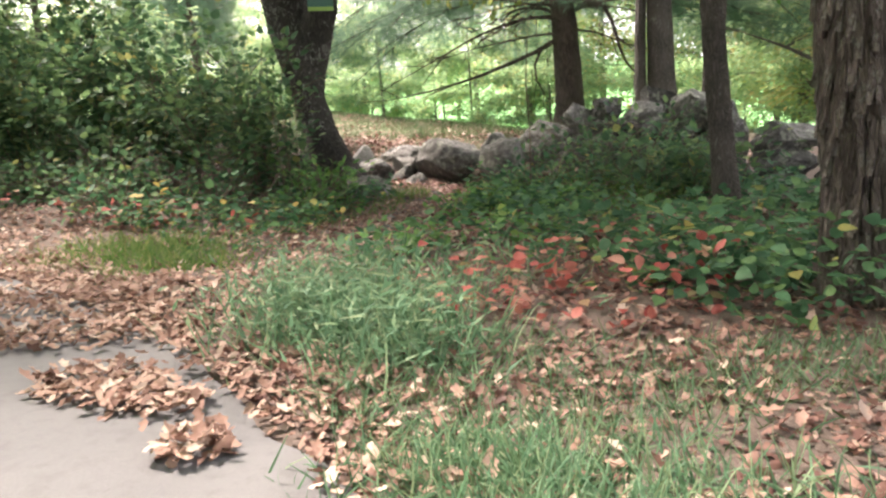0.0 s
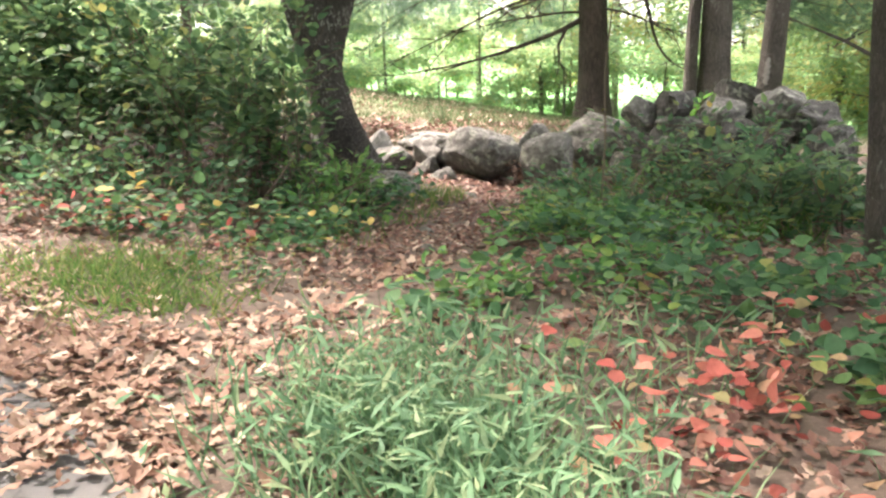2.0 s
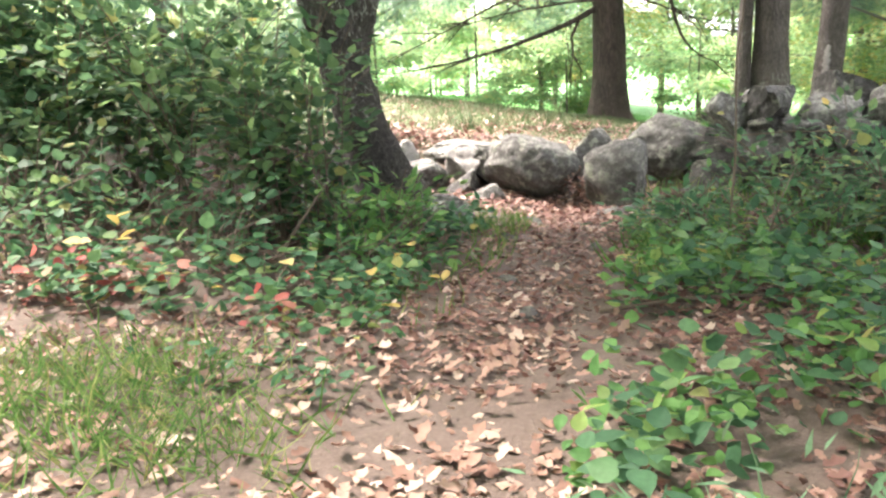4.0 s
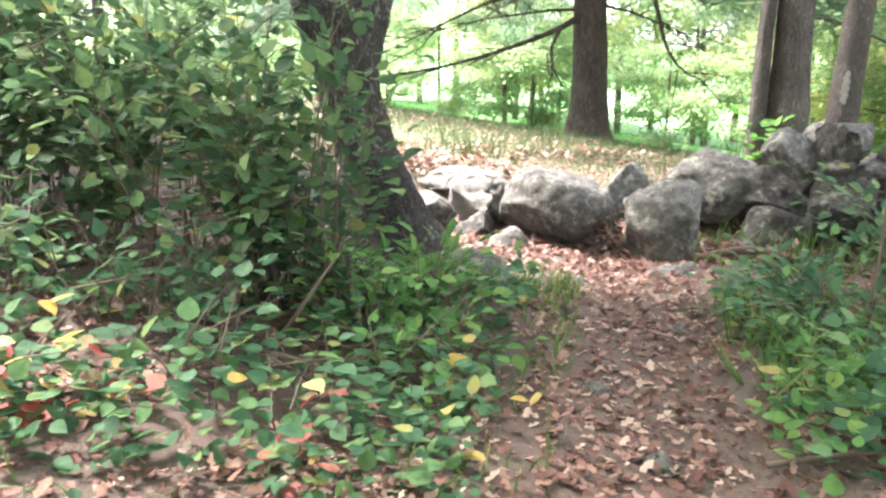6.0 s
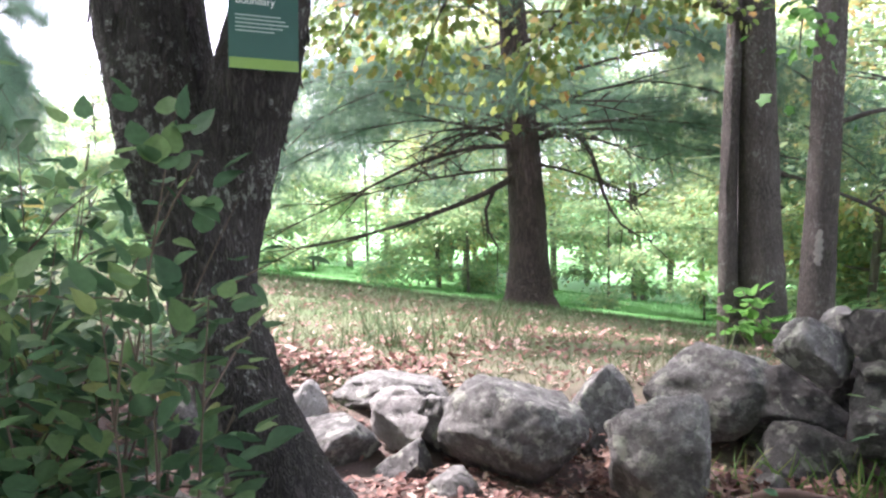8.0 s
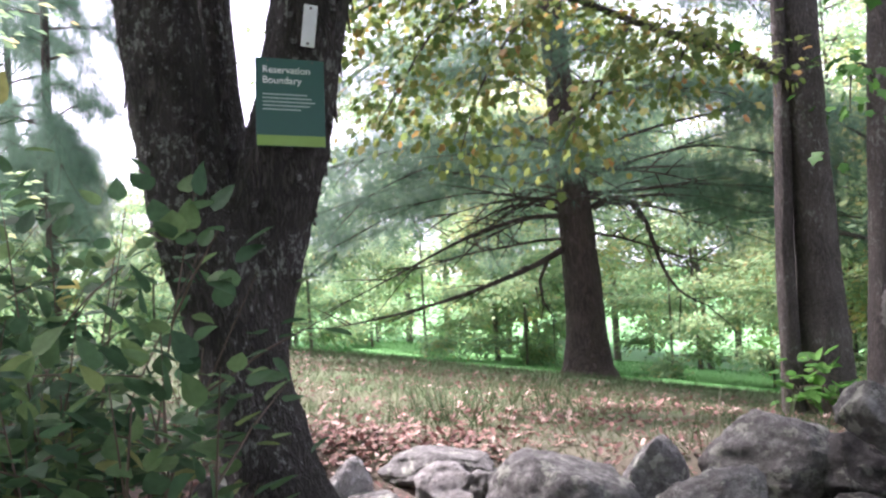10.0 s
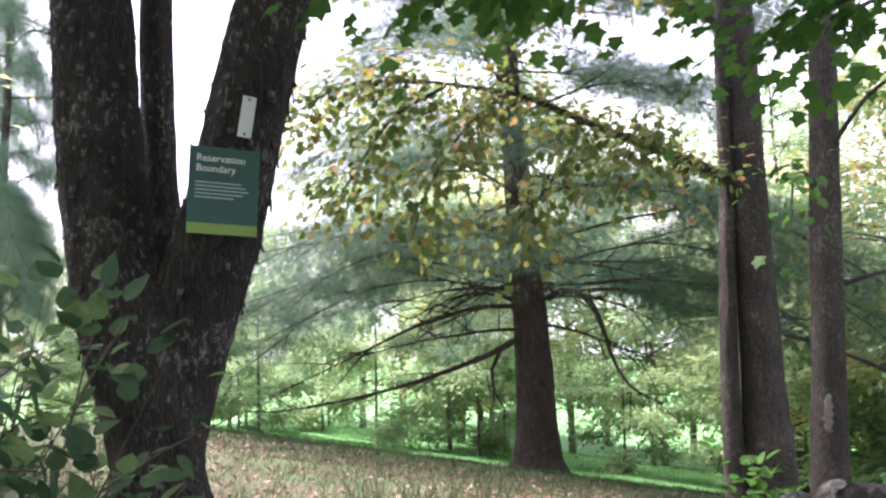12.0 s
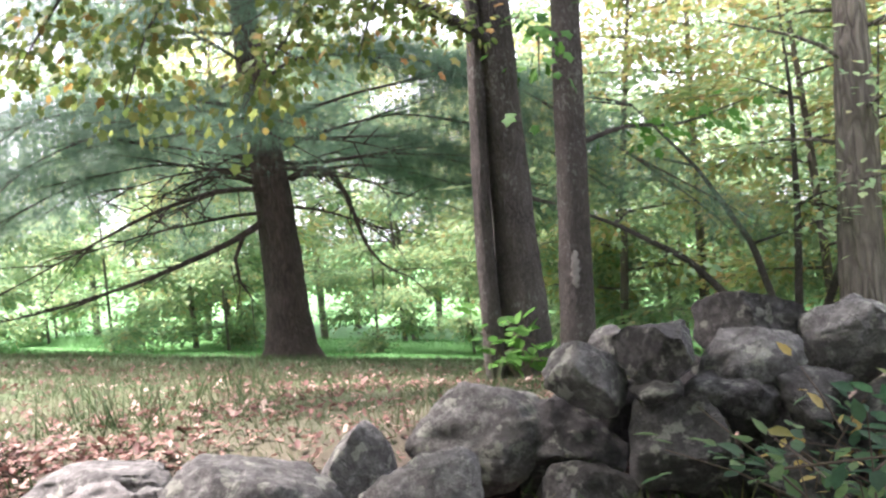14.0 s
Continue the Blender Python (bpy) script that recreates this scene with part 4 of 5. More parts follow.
def ground_plants(name, label, xs, ys, height, leaf, material, shape=OVATE, up=0.6, category="plants", clump=1):
    """Low leaves spread over the ground, each at its own height."""
    xs, ys = np.repeat(xs, clump), np.repeat(ys, clump)
    n = len(xs)
    xs, ys = xs + rng.normal(0, 0.05, n) * (clump > 1), ys + rng.normal(0, 0.05, n) * (clump > 1)
    z = ground_z(xs, ys) + height * rng.random(n) ** 1.2
    along = rng.normal(size=(n, 3)) * np.array([1, 1, 0.3]) + np.array([0, 0, up - 0.5])
    me = scatter_mesh(name, shape, np.stack([xs, ys, z], 1), frames_for(along, np.array([0, 0, 1.0]) + 0.35 * rng.normal(size=(n, 3))), leaf * rng.uniform(0.6, 1.25, n), material)
    return tagged(new(name, me), label, category, kind="stuff")


def spread(n, x0, x1, y0, y1, keep=None, patch=0.0, k=0.0):
    x, y = rng.uniform(x0, x1, n), rng.uniform(y0, y1, n)
    ok = np.ones(n, bool)
    if patch:
        ok &= wave(x, y, 1.6, k) + rng.normal(0, 0.25, n) > patch - 0.6
    if keep is not None:
        ok &= keep(x, y)
    return x[ok], y[ok]


def off_path(x, y):
    return np.abs(x - (1.42 + 0.10 * np.sin(y))) > 0.42 + 0.1 * rng.normal(size=len(x))


def oval(n, cx, cy, rx, ry):
    a, r = rng.uniform(0, 6.283, n), np.sqrt(rng.random(n))
    return cx + rx * r * np.cos(a), cy + ry * r * np.sin(a)


def tuft(n, cx, cy, rx, ry):
    return cx + rx * 0.55 * rng.normal(size=n), cy + ry * 0.55 * rng.normal(size=n)


def grass_clump(name, label, xs, ys, height, material, width=1.0, lean=0.5):
    n = len(xs)
    along = np.stack([rng.normal(0, lean, n), rng.normal(0, lean, n), np.ones(n)], 1)
    shape = (BLADE[0] * np.array([width, 1, 1]), BLADE[1])
    me = scatter_mesh(name, shape, np.stack([xs, ys, ground_z(xs, ys) - 0.01], 1), frames_for(along), height * rng.uniform(0.5, 1.2, n), material)
    return tagged(new(name, me), label, "grass", kind="stuff")


# shrubs on the left bank and round the old tree
shrub("bank_shrub", "tall leafy shrub growing against the old tree", (-0.98, 9.5, 0), (0.65, 0.45, 2.7), 22, 950, 0.1, LEAF_SHRUB, BROAD)
shrub("vine_shrub", "thin leafy stems rising in front of the old trunk", (-0.32, 9.35, 0), (0.36, 0.22, 2.1), 20, 620, 0.1, LEAF_SHRUB, BROAD, None, 0.1)
shrub("vine_shrub", "leafy vine climbing the foot of the old tree", (-0.5, 9.5, 0), (0.34, 0.2, 2.0), 14, 340, 0.095, LEAF_SHRUB, BROAD)
shrub("bank_shrub", "dense dark shrub on the bank beside the road", (-2.5, 9.7, 0), (1.0, 0.8, 2.4), 30, 1900, 0.105, LEAF_SHRUB, BROAD)
shrub("bank_shrub", "dense dark shrub on the bank further along", (-4.4, 10.0, 0), (1.2, 1.0, 2.6), 34, 2600, 0.105, LEAF_SHRUB, BROAD)
shrub("tall_shrub", "tall thin-stemmed shrub rising over the bank", (-3.6, 10.6, 0), (1.0, 0.6, 4.4), 20, 1900, 0.12, LEAF_SHRUB, BROAD, None, 0.1)
shrub("tall_shrub", "tall thin-stemmed shrub at the edge of the wood", (-5.9, 10.9, 0), (1.2, 0.8, 4.6), 22, 2100, 0.12, LEAF_SHRUB, BROAD, None, 0.1)
shrub("tall_shrub", "tall slender shrub standing near the old tree", (-2.15, 10.2, 0), (0.5, 0.35, 3.6), 10, 700, 0.115, LEAF_SHRUB, BROAD, None, 0.1)
shrub("bank_shrub", "leafy shrub behind the old tree", (-2.4, 11.9, 0), (1.3, 0.8, 2.2), 24, 1800, 0.10, LEAF_SHRUB)
for label, x, y, rx, h, stems, leaves, mat in [
    ("low twiggy bramble on the bank with thin leaves", -1.9, 8.5, 0.6, 0.95, 22, 420, LEAF_SHRUB),
    ("low bramble with arching stems on the bank", -3.3, 8.7, 0.8, 0.9, 26, 520, LEAF_SHRUB),
    ("green bramble growing under the tall shrub", -0.75, 8.7, 0.45, 0.85, 20, 260, LEAF_LOW),
    ("thin bramble at the foot of the bank", -1.35, 7.75, 0.5, 0.5, 18, 200, LEAF_LOW),
    ("bramble in the undergrowth along the road", -4.8, 8.9, 0.9, 0.9, 24, 460, LEAF_SHRUB),
]:
    shrub("bramble", label, (x, y, 0), (rx, rx * 0.7, h), stems, int(leaves * 0.85), 0.082, mat, BROAD)
shrub("leafy_plant", "bright green leafy plant beside the path", (0.26, 9.1, 0), (0.42, 0.3, 0.66), 22, 460, 0.09, LEAF_BRIGHT)
shrub("leafy_plant", "low bright green plant along the path", (0.5, 8.6, 0), (0.28, 0.35, 0.34), 18, 190, 0.085, LEAF_BRIGHT)
shrub("leafy_plant", "bright green leafy plant on the bank", (-0.1, 8.1, 0), (0.55, 0.4, 0.34), 20, 210, 0.09, LEAF_LOW, BROAD)
shrub("wall_shrub", "thin-stemmed yellow-green shrub in front of the stone wall", (3.35, 10.1, 0), (0.6, 0.4, 1.2), 22, 760, 0.085, LEAF_SHRUB)
shrub("wall_shrub", "thin-stemmed shrub growing against the stone wall", (2.75, 9.5, 0), (0.6, 0.5, 0.62), 24, 560, 0.08, LEAF_LOW)
shrub("wall_shrub", "dark leafy shrub between the maple and the wall", (4.0, 9.3, 0), (0.7, 0.5, 0.95), 22, 700, 0.095, LEAF_SHRUB, BROAD)
shrub("sapling", "young sapling with bright leaves beside the trunks", (3.46, 15.75, 0), (0.16, 0.12, 1.1), 6, 80, 0.16, LEAF_MAPLE, BROAD)
shrub("yellow_shrub", "thin shrub with yellowing leaves against the wall", (3.55, 11.35, 0), (0.2, 0.1, 0.85), 6, 60, 0.08, LEAF_YELLOW)
shrub("wall_shrub", "leafy green shrub growing over the wall's end", (3.95, 11.0, 0), (0.3, 0.25, 0.75), 12, 260, 0.1, LEAF_LOW)

ground_plants("ground_ivy", "low green creeper leaves covering the bank", *spread(2600, -1.0, 0.85, 7.3, 10.2, off_path, 0.55), 0.24, 0.08, LEAF_LOW, BROAD)
ground_plants("ground_ivy", "sparse green creeper leaves under the bank shrubs", *spread(1800, -5.5, -1.0, 7.6, 10.2, off_path, 0.62), 0.3, 0.085, LEAF_LOW, BROAD)
ground_plants("ground_ivy", "low green creeper leaves under the trees", *spread(9000, 1.95, 6.5, 5.3, 10.5, off_path, 0.66, 1.0), 0.27, 0.085, LEAF_LOW, BROAD)
ground_plants("ground_ivy", "broad green creeper leaves at the foot of the roadside tree", *oval(1100, 4.75, 5.5, 0.9, 0.9), 0.48, 0.078, LEAF_LOW, BROAD)
ground_plants("ground_ivy", "sparse low green plants in the litter near the road", *spread(600, -1.2, 1.0, 6.5, 7.6, None, 0.7, 2.2), 0.16, 0.055, LEAF_LOW, BROAD)
ground_plants("ground_ivy", "small bright green leaves beside the path", *spread(900, 1.85, 3.2, 6.0, 9.0, None, 0.5, 0.7), 0.24, 0.075, LEAF_BRIGHT, BROAD)
ground_plants("red_creeper", "red and orange creeper leaves low on the bank", *oval(44, 3.55, 5.15, 0.9, 0.75), 0.36, 0.074, LEAF_RED, BROAD, 0.6, "plants", 4)
ground_plants("red_creeper", "red creeper leaves at the road's edge", *oval(10, 3.25, 4.9, 0.4, 0.4), 0.36, 0.07, LEAF_RED, BROAD, 0.6, "plants", 4)
ground_plants("red_creeper", "scattered red creeper leaves", *oval(16, -0.3, 7.6, 0.9, 0.5), 0.22, 0.085, LEAF_RED, BROAD, 0.6, "plants", 3)
ground_plants("red_creeper", "red creeper leaves on the far bank", *oval(30, -2.2, 7.5, 1.6, 0.5), 0.22, 0.085, LEAF_RED, BROAD, 0.6, "plants", 3)
ground_plants("yellow_leaves", "pale yellow and pink creeper leaves on thin stems", *oval(5, -0.72, 7.6, 0.22, 0.22), 0.4, 0.09, LEAF_YELLOW, BROAD, 0.5, "plants", 3)
ground_plants("yellow_leaves", "a few yellowing creeper leaves", *oval(9, 0.3, 8.0, 0.9, 0.6), 0.3, 0.09, LEAF_YELLOW, BROAD, 0.6, "plants", 2)

# grasses
gx, gy = (np.concatenate(q) for q in zip(tuft(1500, 2.5, 4.62, 0.5, 0.45), tuft(500, 2.95, 4.15, 0.4, 0.35), tuft(380, 2.2, 5.1, 0.45, 0.4), tuft(260, 3.0, 5.5, 0.7, 0.6)))
grass_clump("stilt_grass", "clump of fine green grass at the road's edge", gx[::2], gy[::2], 0.30, GRASS_STILT, 0.5, 0.5)
ground_plants("stilt_grass", "leafy stilt grass with short bamboo-like blades", gx, gy, 0.30, 0.10, GRASS_STILT, LANCE, 1.0, "grass")
gx, gy = (np.concatenate(q) for q in zip(tuft(850, 0.2, 6.35, 0.55, 0.6), tuft(500, -0.35, 6.4, 0.6, 0.5), tuft(260, 0.65, 6.0, 0.4, 0.4)))
grass_clump("grass_tuft", "yellow-green grass tuft on the bank", gx, gy, 0.2, GRASS, 0.6, 0.95)
gx, gy = spread(20000, 2.7, 5.8, 1.4, 4.5, lambda x, y: y > road_edge(x) + 0.12, 0.3)
grass_clump("verge_grass", "short ragged grass on the verge", gx[::2], gy[::2], 0.13, GRASS_STILT, 0.8, 0.8)
cx, cy = (np.concatenate(q) for q in zip(tuft(1100, 3.75, 2.75, 0.45, 0.4), tuft(700, 3.55, 3.2, 0.4, 0.3), tuft(500, 4.3, 3.0, 0.5, 0.4)))
grass_clump("verge_grass", "thick green grass clump on the verge", cx, cy, 0.17, GRASS_STILT, 0.8, 0.7)
grass_clump("verge_grass", "thin pale dry grass on the verge", gx[1::4], gy[1::4], 0.12, GRASS_DRY, 0.9, 0.9)
gx, gy = spread(5200, 1.9, 4.2, 8.4, 11.9, off_path, 0.65, 2.0)
herb = (OVATE[0] * np.array([0.6, 1, 1]), OVATE[1])
ground_plants("herb_patch", "bright green lance-leaved herbs in front of the wall", *spread(1300, 1.95, 3.8, 8.0, 10.3, off_path, 0.6, 2.0), 0.27, 0.09, LEAF_BRIGHT, herb, 0.6)
grass_clump("wall_grass", "long green grass in front of the wall", gx[::2], gy[::2], 0.27, GRASS, 0.8, 0.6)
gx, gy = spread(1600, 0.6, 1.15, 7.4, 10.6, None, 0.7, 3.0)
grass_clump("path_grass", "tufts of grass along the path", gx, gy, 0.16, GRASS, 0.8)
gx, gy = spread(60000, -5, 6.5, 12.6, 22.3, None, -0.1, 4.0)
grass_clump("lawn_grass", "thin dry grass on the ground beyond the wall", gx, gy, 0.10, GRASS_DRY, 1.1, 0.6)
gx, gy = (np.concatenate(q) for q in zip(tuft(160, -0.1, 14.2, 0.6, 0.7), tuft(90, 0.7, 15.0, 0.5, 0.5), tuft(70, 2.2, 13.2, 0.5, 0.2)))
grass_clump("weeds", "thin straggly dry weeds behind the wall", gx, gy, 0.4, GRASS_DRY, 0.4, 0.35)
gx, gy = spread(26000, -12, 12, 21.8, 36)
grass_clump("lawn_grass", "mown green lawn with sunlight put into its colour", gx, gy, 0.08, GRASS_LAWN, 2.2, 0.6)


# fallen leaves
def litter(name, label, xs, ys, size, material, lift=0.012):
    n = len(xs)
    on_road = ys < road_edge(xs)
    z = np.where(on_road, 0.035, ground_z(xs, ys)) + lift * rng.random(n)
    a = rng.uniform(0, 6.283, n)
    along = np.stack([np.cos(a), np.sin(a), rng.normal(0, 0.4, n)], 1)
    up = np.array([0, 0, 1.0]) * np.where(rng.random(n) < 0.3, -1, 1)[:, None]
    me = scatter_mesh(name, CURLED, np.stack([xs, ys, z], 1), frames_for(along, up), size * (0.35 + 0.9 * rng.random(n) ** 0.8), material)
    return tagged(new(name, me), label, "leaves", kind="stuff")


ex = rng.uniform(-5, 4.6, 5200)
ey = road_edge(ex) + rng.normal(0.12, 0.33, 5200)
keep = wave(ex, ey, 2.2, 0.4) + rng.normal(0, 0.3, 5200) > np.where(ey < road_edge(ex) - 0.08, 0.42, -0.6)
for cx, cy, rx, ry, n in ((1.7, 3.72, 0.32, 0.2, 260), (2.1, 3.55, 0.28, 0.13, 150), (2.52, 3.2, 0.15, 0.13, 110), (0.9, 4.35, 0.5, 0.25, 300), (0.0, 4.9, 0.7, 0.35, 420), (-1.4, 5.4, 0.9, 0.5, 500)):
    qx, qy = oval(n, cx, cy, rx, ry)
    ex, ey, keep = np.r_[ex, qx], np.r_[ey, qy], np.r_[keep, np.ones(n, bool)]
litter("fallen_leaves", "dry tan leaves drifted along the road's edge", ex[keep], ey[keep], 0.078, LEAF_DRY, 0.04)
x, y = spread(8500, -4, 2.4, 4.6, 7.6, lambda x, y: (y > road_edge(x)) & (rng.random(len(x)) < np.where(y > 6.2, 0.5, 1.0)), 0.3, 1.5)
litter("fallen_leaves", "dry tan leaves lying on the bank", x, y, 0.075, LEAF_DRY, 0.04)
x, y = spread(13000, 2.0, 6.0, 2.2, 8.6, lambda x, y: y > road_edge(x), 0.3, 2.5)
litter("fallen_leaves", "brown leaf litter under the creeper", x, y, 0.068, LEAF_DRY_DARK, 0.03)
x, y = spread(600, 2.9, 5.6, 1.6, 4.6, lambda x, y: y > road_edge(x) - 0.1, 0.1, 3.5)
litter("fallen_leaves", "dry tan leaves lying in the verge grass", x, y, 0.07, LEAF_DRY, 0.05)
x, y = spread(15000, -3.0, 4.4, 6.8, 12.4, None, 0.2, 0.5)
litter("fallen_leaves", "brown leaf litter along the path to the wall", x, y, 0.06, LEAF_DRY_DARK, 0.03)
x, y = oval(1900, 1.42, 9.7, 0.5, 2.6)
litter("fallen_leaves", "crumpled brown leaves on the trodden path", x, y, 0.058, LEAF_DRY_DARK, 0.03)
x, y = spread(10500, -4, 5, 12.4, 19.5, lambda x, y: rng.random(len(x)) < np.where(y < 14, 1, 0.5), 0.3, 3.3)
litter("fallen_leaves", "brown leaves scattered on the grass beyond the wall", x, y, 0.07, LEAF_DRY_DARK, 0.05)

x, y = (np.concatenate(q) for q in zip(tuft(750, -0.4, 13.2, 1.0, 0.5), tuft(260, 0.5, 14.3, 1.2, 0.5), tuft(240, 1.6, 15.6, 1.4, 0.5)))
litter("fallen_leaves", "red-brown leaves drifted on the grass behind the low stones", x, y, 0.085, LEAF_DRY_DARK, 0.06)
x, y = oval(900, 0.9, 11.3, 1.3, 0.45)
litter("fallen_leaves", "brown leaves lying before the low stones", x, y, 0.07, LEAF_DRY_DARK, 0.03)
x, y = oval(90, 1.42, 11.75, 0.13, 0.2)
litter("fallen_leaves", "brown leaves heaped in a gap of the wall", x, y, 0.08, LEAF_DRY, 0.28)
x, y = oval(420, 2.3, 11.5, 0.55, 0.22)
litter("fallen_leaves", "brown leaves gathered at the foot of the wall", x, y, 0.075, LEAF_DRY_DARK, 0.08)


def stick(name, label, points, radii, material):
    v, f = tube(points, radii, 9, 0.06, 0.08, len(points))
    return tagged(new(name, mesh_from(name, v, f, material)), label, "branch")


ROT = plain_material("rotten red-brown wood", (0.085, 0.052, 0.042), 0.9, 0, 0.5, 18)
gz = lambda x, y: float(ground_z(x, y))
stick("fallen_branch", "rotten brown branch lying below the wall", [(1.95, 11.25, gz(1.95, 11.25) + 0.04), (2.3, 11.22, gz(2.3, 11.2) + 0.11), (2.7, 11.18, gz(2.7, 11.2) + 0.06), (3.1, 11.05, gz(3.1, 11) + 0.02)], [0.02, 0.032, 0.026, 0.01], ROT)
stick("fallen_branch", "thin dead branch lying in the litter", [(1.85, 7.9, gz(1.85, 7.9) + 0.03), (2.3, 8.0, gz(2.3, 8) + 0.06), (2.9, 8.2, gz(2.9, 8.2) + 0.05)], [0.012, 0.01, 0.005], TWIG)
stick("dead_stem", "pale dead stem leaning in the undergrowth", [(-0.25, 8.6, gz(-0.25, 8.6)), (-0.1, 8.7, gz(0, 8.7) + 0.25), (0.05, 8.85, gz(0, 8.8) + 0.5)], [0.012, 0.01, 0.006], TWIG)
stick("bare_sapling", "bare thin sapling standing in front of the wall", [(2.55, 9.3, gz(2.5, 9.3) - 0.05), (2.58, 9.3, 0.5), (2.56, 9.3, 1.1), (2.62, 9.3, 1.7)], [0.008, 0.007, 0.006, 0.003], TWIG)


# ---- woods round the lawn ----
def wood_tree(seed, height, crown_low, radius, leaves, material, leaf, trunk_r, label, name="broadleaf_tree"):
    r = np.random.default_rng(seed)
    tree = thing(name, label, "tree", "trees round the lawn")
    bend = r.normal(0, 0.03, 2) * height
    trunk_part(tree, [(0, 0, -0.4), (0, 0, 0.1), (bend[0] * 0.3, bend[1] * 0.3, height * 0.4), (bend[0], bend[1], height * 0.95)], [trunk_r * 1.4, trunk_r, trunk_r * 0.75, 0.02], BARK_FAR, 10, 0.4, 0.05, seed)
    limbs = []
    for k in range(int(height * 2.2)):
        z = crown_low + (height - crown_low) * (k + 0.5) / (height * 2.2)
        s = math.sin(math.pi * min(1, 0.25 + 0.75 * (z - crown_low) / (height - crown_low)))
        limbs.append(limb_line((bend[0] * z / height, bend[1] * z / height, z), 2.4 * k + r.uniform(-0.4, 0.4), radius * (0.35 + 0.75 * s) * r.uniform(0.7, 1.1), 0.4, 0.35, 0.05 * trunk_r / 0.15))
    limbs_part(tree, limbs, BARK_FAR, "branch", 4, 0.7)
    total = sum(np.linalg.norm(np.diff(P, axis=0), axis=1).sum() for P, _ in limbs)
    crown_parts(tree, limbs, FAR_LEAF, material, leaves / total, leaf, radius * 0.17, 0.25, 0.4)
    return tree


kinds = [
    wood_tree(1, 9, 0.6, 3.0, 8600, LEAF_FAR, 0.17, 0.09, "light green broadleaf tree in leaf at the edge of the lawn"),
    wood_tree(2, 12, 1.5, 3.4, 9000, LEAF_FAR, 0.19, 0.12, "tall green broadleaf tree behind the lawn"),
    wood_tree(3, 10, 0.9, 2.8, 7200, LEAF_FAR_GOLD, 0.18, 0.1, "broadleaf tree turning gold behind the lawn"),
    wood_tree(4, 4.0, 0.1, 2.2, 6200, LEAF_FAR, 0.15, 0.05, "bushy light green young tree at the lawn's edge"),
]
# added shade tree: its sparse crown, out of view, dims sun on the bank
kinds.append(wood_tree(5, 10, 3.3, 3.4, 1000, LEAF_SHRUB, 0.2, 0.08, "slender roadside tree added for shade, its dark green crown out of view", "shade_tree"))
# the first two spots are the added shade trees
spots = [(-4.5, 7.0, 4, 1.0), (-4.7, 9.7, 4, 0.95), (-8.6, 10.4, 0, 0.9), (-9.2, 14.6, 1, 0.9), (9, 27, 3, 1.0), (12.5, 24, 3, 1.1), (13, 18, 0, 0.9), (16, 25, 1, 0.9), (-7, 25, 3, 0.9), (-11, 28, 3, 0.8), (-15, 22, 3, 0.8), (-13, 14, 3, 1.0),
         (-8.5, 13.5, 3, 0.75), (-18, 18, 3, 0.9), (-12, 9, 0, 0.8), (18, 14, 1, 1.0), (12, 13, 0, 0.8), (11, 9, 1, 0.8), (-18, 8, 1, 1.0), (-6.5, 11.5, 3, 0.7),
         (8, 25, 2, 1.0), (11, 22, 2, 0.95), (14.2, 23.4, 1, 1.2), (10.4, 26, 0, 1.3), (14, 21, 2, 1.1), (7, 28, 1, 0.9), (-5.5, 26.5, 3, 0.85), (-9, 25.5, 3, 0.8), (-3, 28, 3, 0.85), (-12, 23.5, 3, 0.8), (-0.5, 28.5, 3, 0.8), (-6.6, 13.2, 0, 0.85)]
spread_rng = random.Random(5)
spots += [(-8, -14, 1, 1.2), (0, -17, 1, 1.3), (8, -15, 1, 1.2), (-16, -11, 1, 1.2), (-6.5, 1.0, 0, 1.9), (-2.2, -2.2, 0, 1.5), (-9.8, 2.4, 0, 1.5), (2.5, -4.5, 0, 1.4), (-5, -6.5, 1, 1.2), (6.5, -6, 1, 1.2), (11, -4, 1, 1.2), (-11, -5, 1, 1.2)]  # across the road: unseen trees, added to block sun and sky light from behind
for row, (y0, step, big) in enumerate([(29.5, 2.3, 0.75), (34, 3.2, 0.95), (41, 4.4, 1.15), (50, 4.2, 1.5)]):
    for k in range(-10, 11):
        spots.append((k * step + spread_rng.uniform(-1, 1) + row, y0 + spread_rng.uniform(-1.5, 1.5), spread_rng.choice([3, 3, 0] if row == 0 else [0, 3, 0, 2, 1] if row == 1 else [0, 1, 1, 2]), big * spread_rng.uniform(0.85, 1.2)))
spots = [(x, y, k, s * (0.6 if x < -7 and y > 20 and k != 3 else 1)) for x, y, k, s in spots]  # the wood is lower on that side
first = set()
for x, y, k, s in spots:
    z = float(ground_z(x, y))
    m = pose(x, y, z, 0, 0, (x * 37 + y * 91) % 360)
    if k not in first:
        kinds[k].matrix_basis = m
        kinds[k].scale = (s, s, s)
        first.add(k)
    else:
        copy_thing(kinds[k], m).scale = (s, s, s)


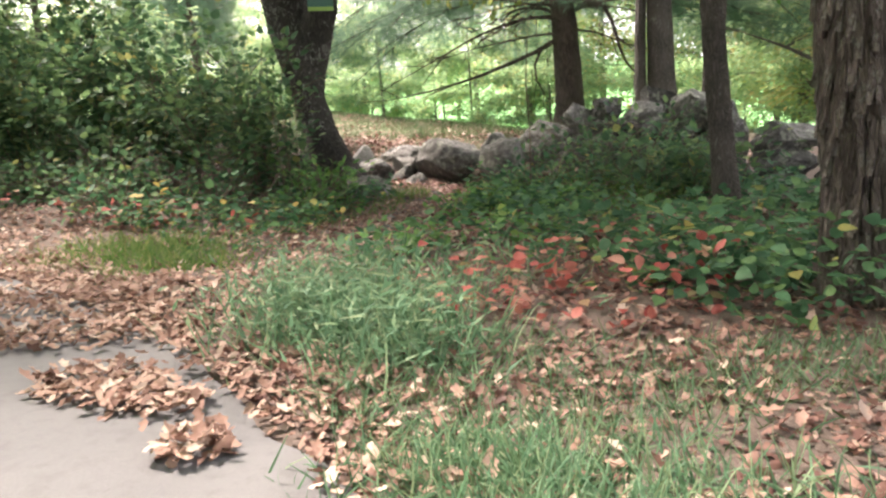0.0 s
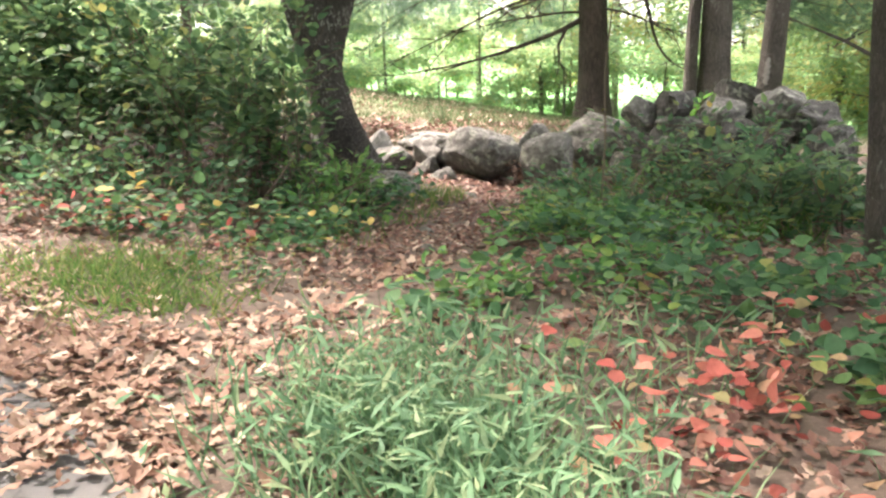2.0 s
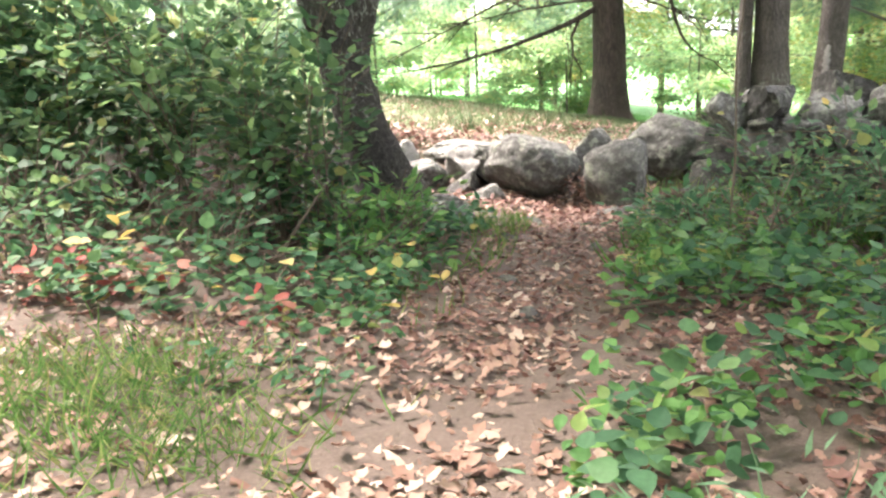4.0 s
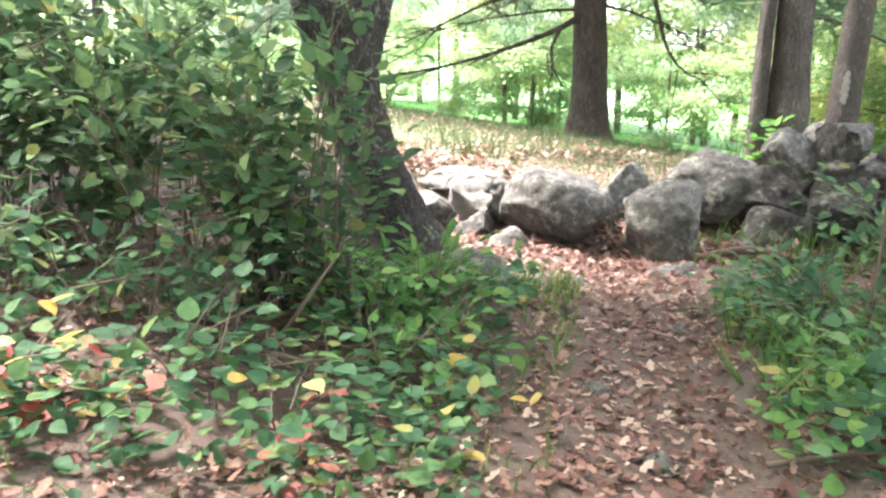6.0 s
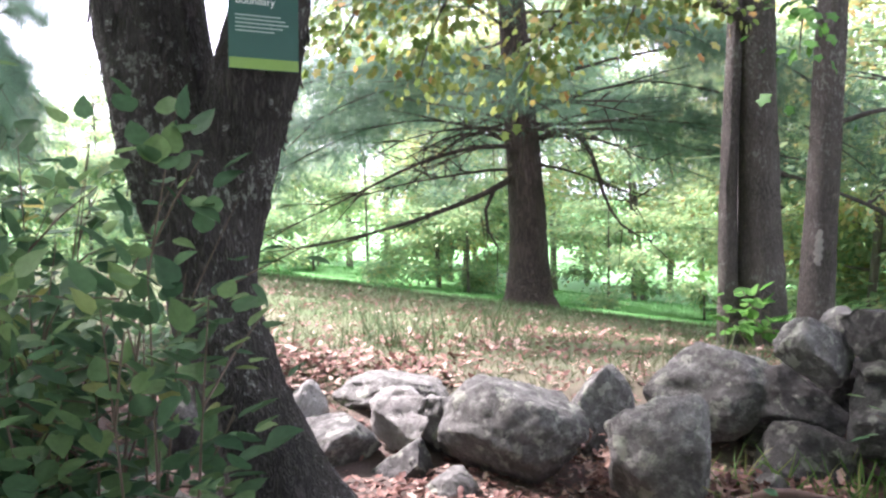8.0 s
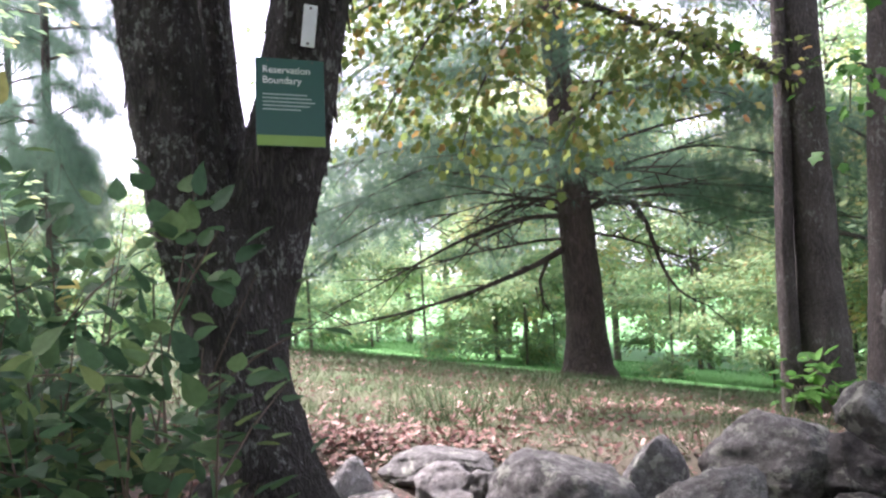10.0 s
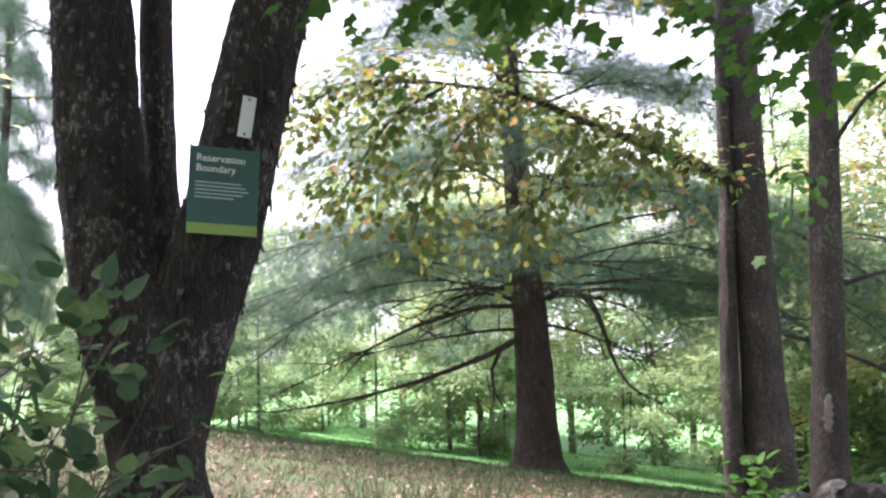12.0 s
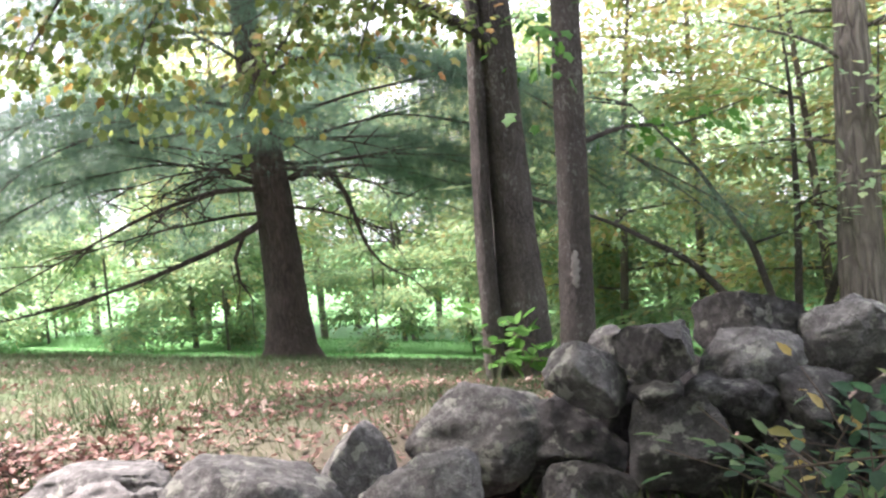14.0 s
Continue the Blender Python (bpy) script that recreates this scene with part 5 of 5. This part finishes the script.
# leaning stems at the edge of the wood, and a thick grey trunk
lean_tree = thing("multi_stem_tree", "thin multi-stemmed tree leaning over beyond the wall", "tree", at=(8.7, 19.6, float(ground_z(8.7, 19.6))))
lean_tree.scale = (1.25, 1.25, 1.25)
stems = [np.array([(0, 0, -0.2), (-0.2, 0, 0.6), (-0.5, 0, 1.6), (-1.1, 0.1, 2.6), (-1.8, 0.2, 3.4)]), np.array([(0.05, 0.1, -0.2), (0.05, 0, 0.8), (0.2, 0.1, 2.0), (0.3, 0.2, 3.4), (0.2, 0.2, 5.0)]),
         np.array([(-0.1, 0.1, -0.2), (-0.6, 0, 0.7), (-1.4, -0.1, 1.5), (-2.3, -0.2, 2.0), (-3.0, -0.2, 2.3)]), np.array([(0.1, 0, -0.2), (0.4, 0, 0.7), (1.0, 0.1, 1.8), (1.4, 0.1, 3.0), (1.6, 0.2, 4.2)])]
limbs_part(lean_tree, [(P, np.array([0.065, 0.05, 0.04, 0.025, 0.008])) for P in stems], BARK_GREY, "trunk", 12, 0.1)
limbs = [limb_line(P[j], rng.uniform(0, 6.28), rng.uniform(0.7, 1.5), 0.4, 0.2, 0.02) for P in stems for j in (2, 3, 3, 4, 4)]
limbs_part(lean_tree, limbs, BARK_GREY, "branch", 5, 0.3)
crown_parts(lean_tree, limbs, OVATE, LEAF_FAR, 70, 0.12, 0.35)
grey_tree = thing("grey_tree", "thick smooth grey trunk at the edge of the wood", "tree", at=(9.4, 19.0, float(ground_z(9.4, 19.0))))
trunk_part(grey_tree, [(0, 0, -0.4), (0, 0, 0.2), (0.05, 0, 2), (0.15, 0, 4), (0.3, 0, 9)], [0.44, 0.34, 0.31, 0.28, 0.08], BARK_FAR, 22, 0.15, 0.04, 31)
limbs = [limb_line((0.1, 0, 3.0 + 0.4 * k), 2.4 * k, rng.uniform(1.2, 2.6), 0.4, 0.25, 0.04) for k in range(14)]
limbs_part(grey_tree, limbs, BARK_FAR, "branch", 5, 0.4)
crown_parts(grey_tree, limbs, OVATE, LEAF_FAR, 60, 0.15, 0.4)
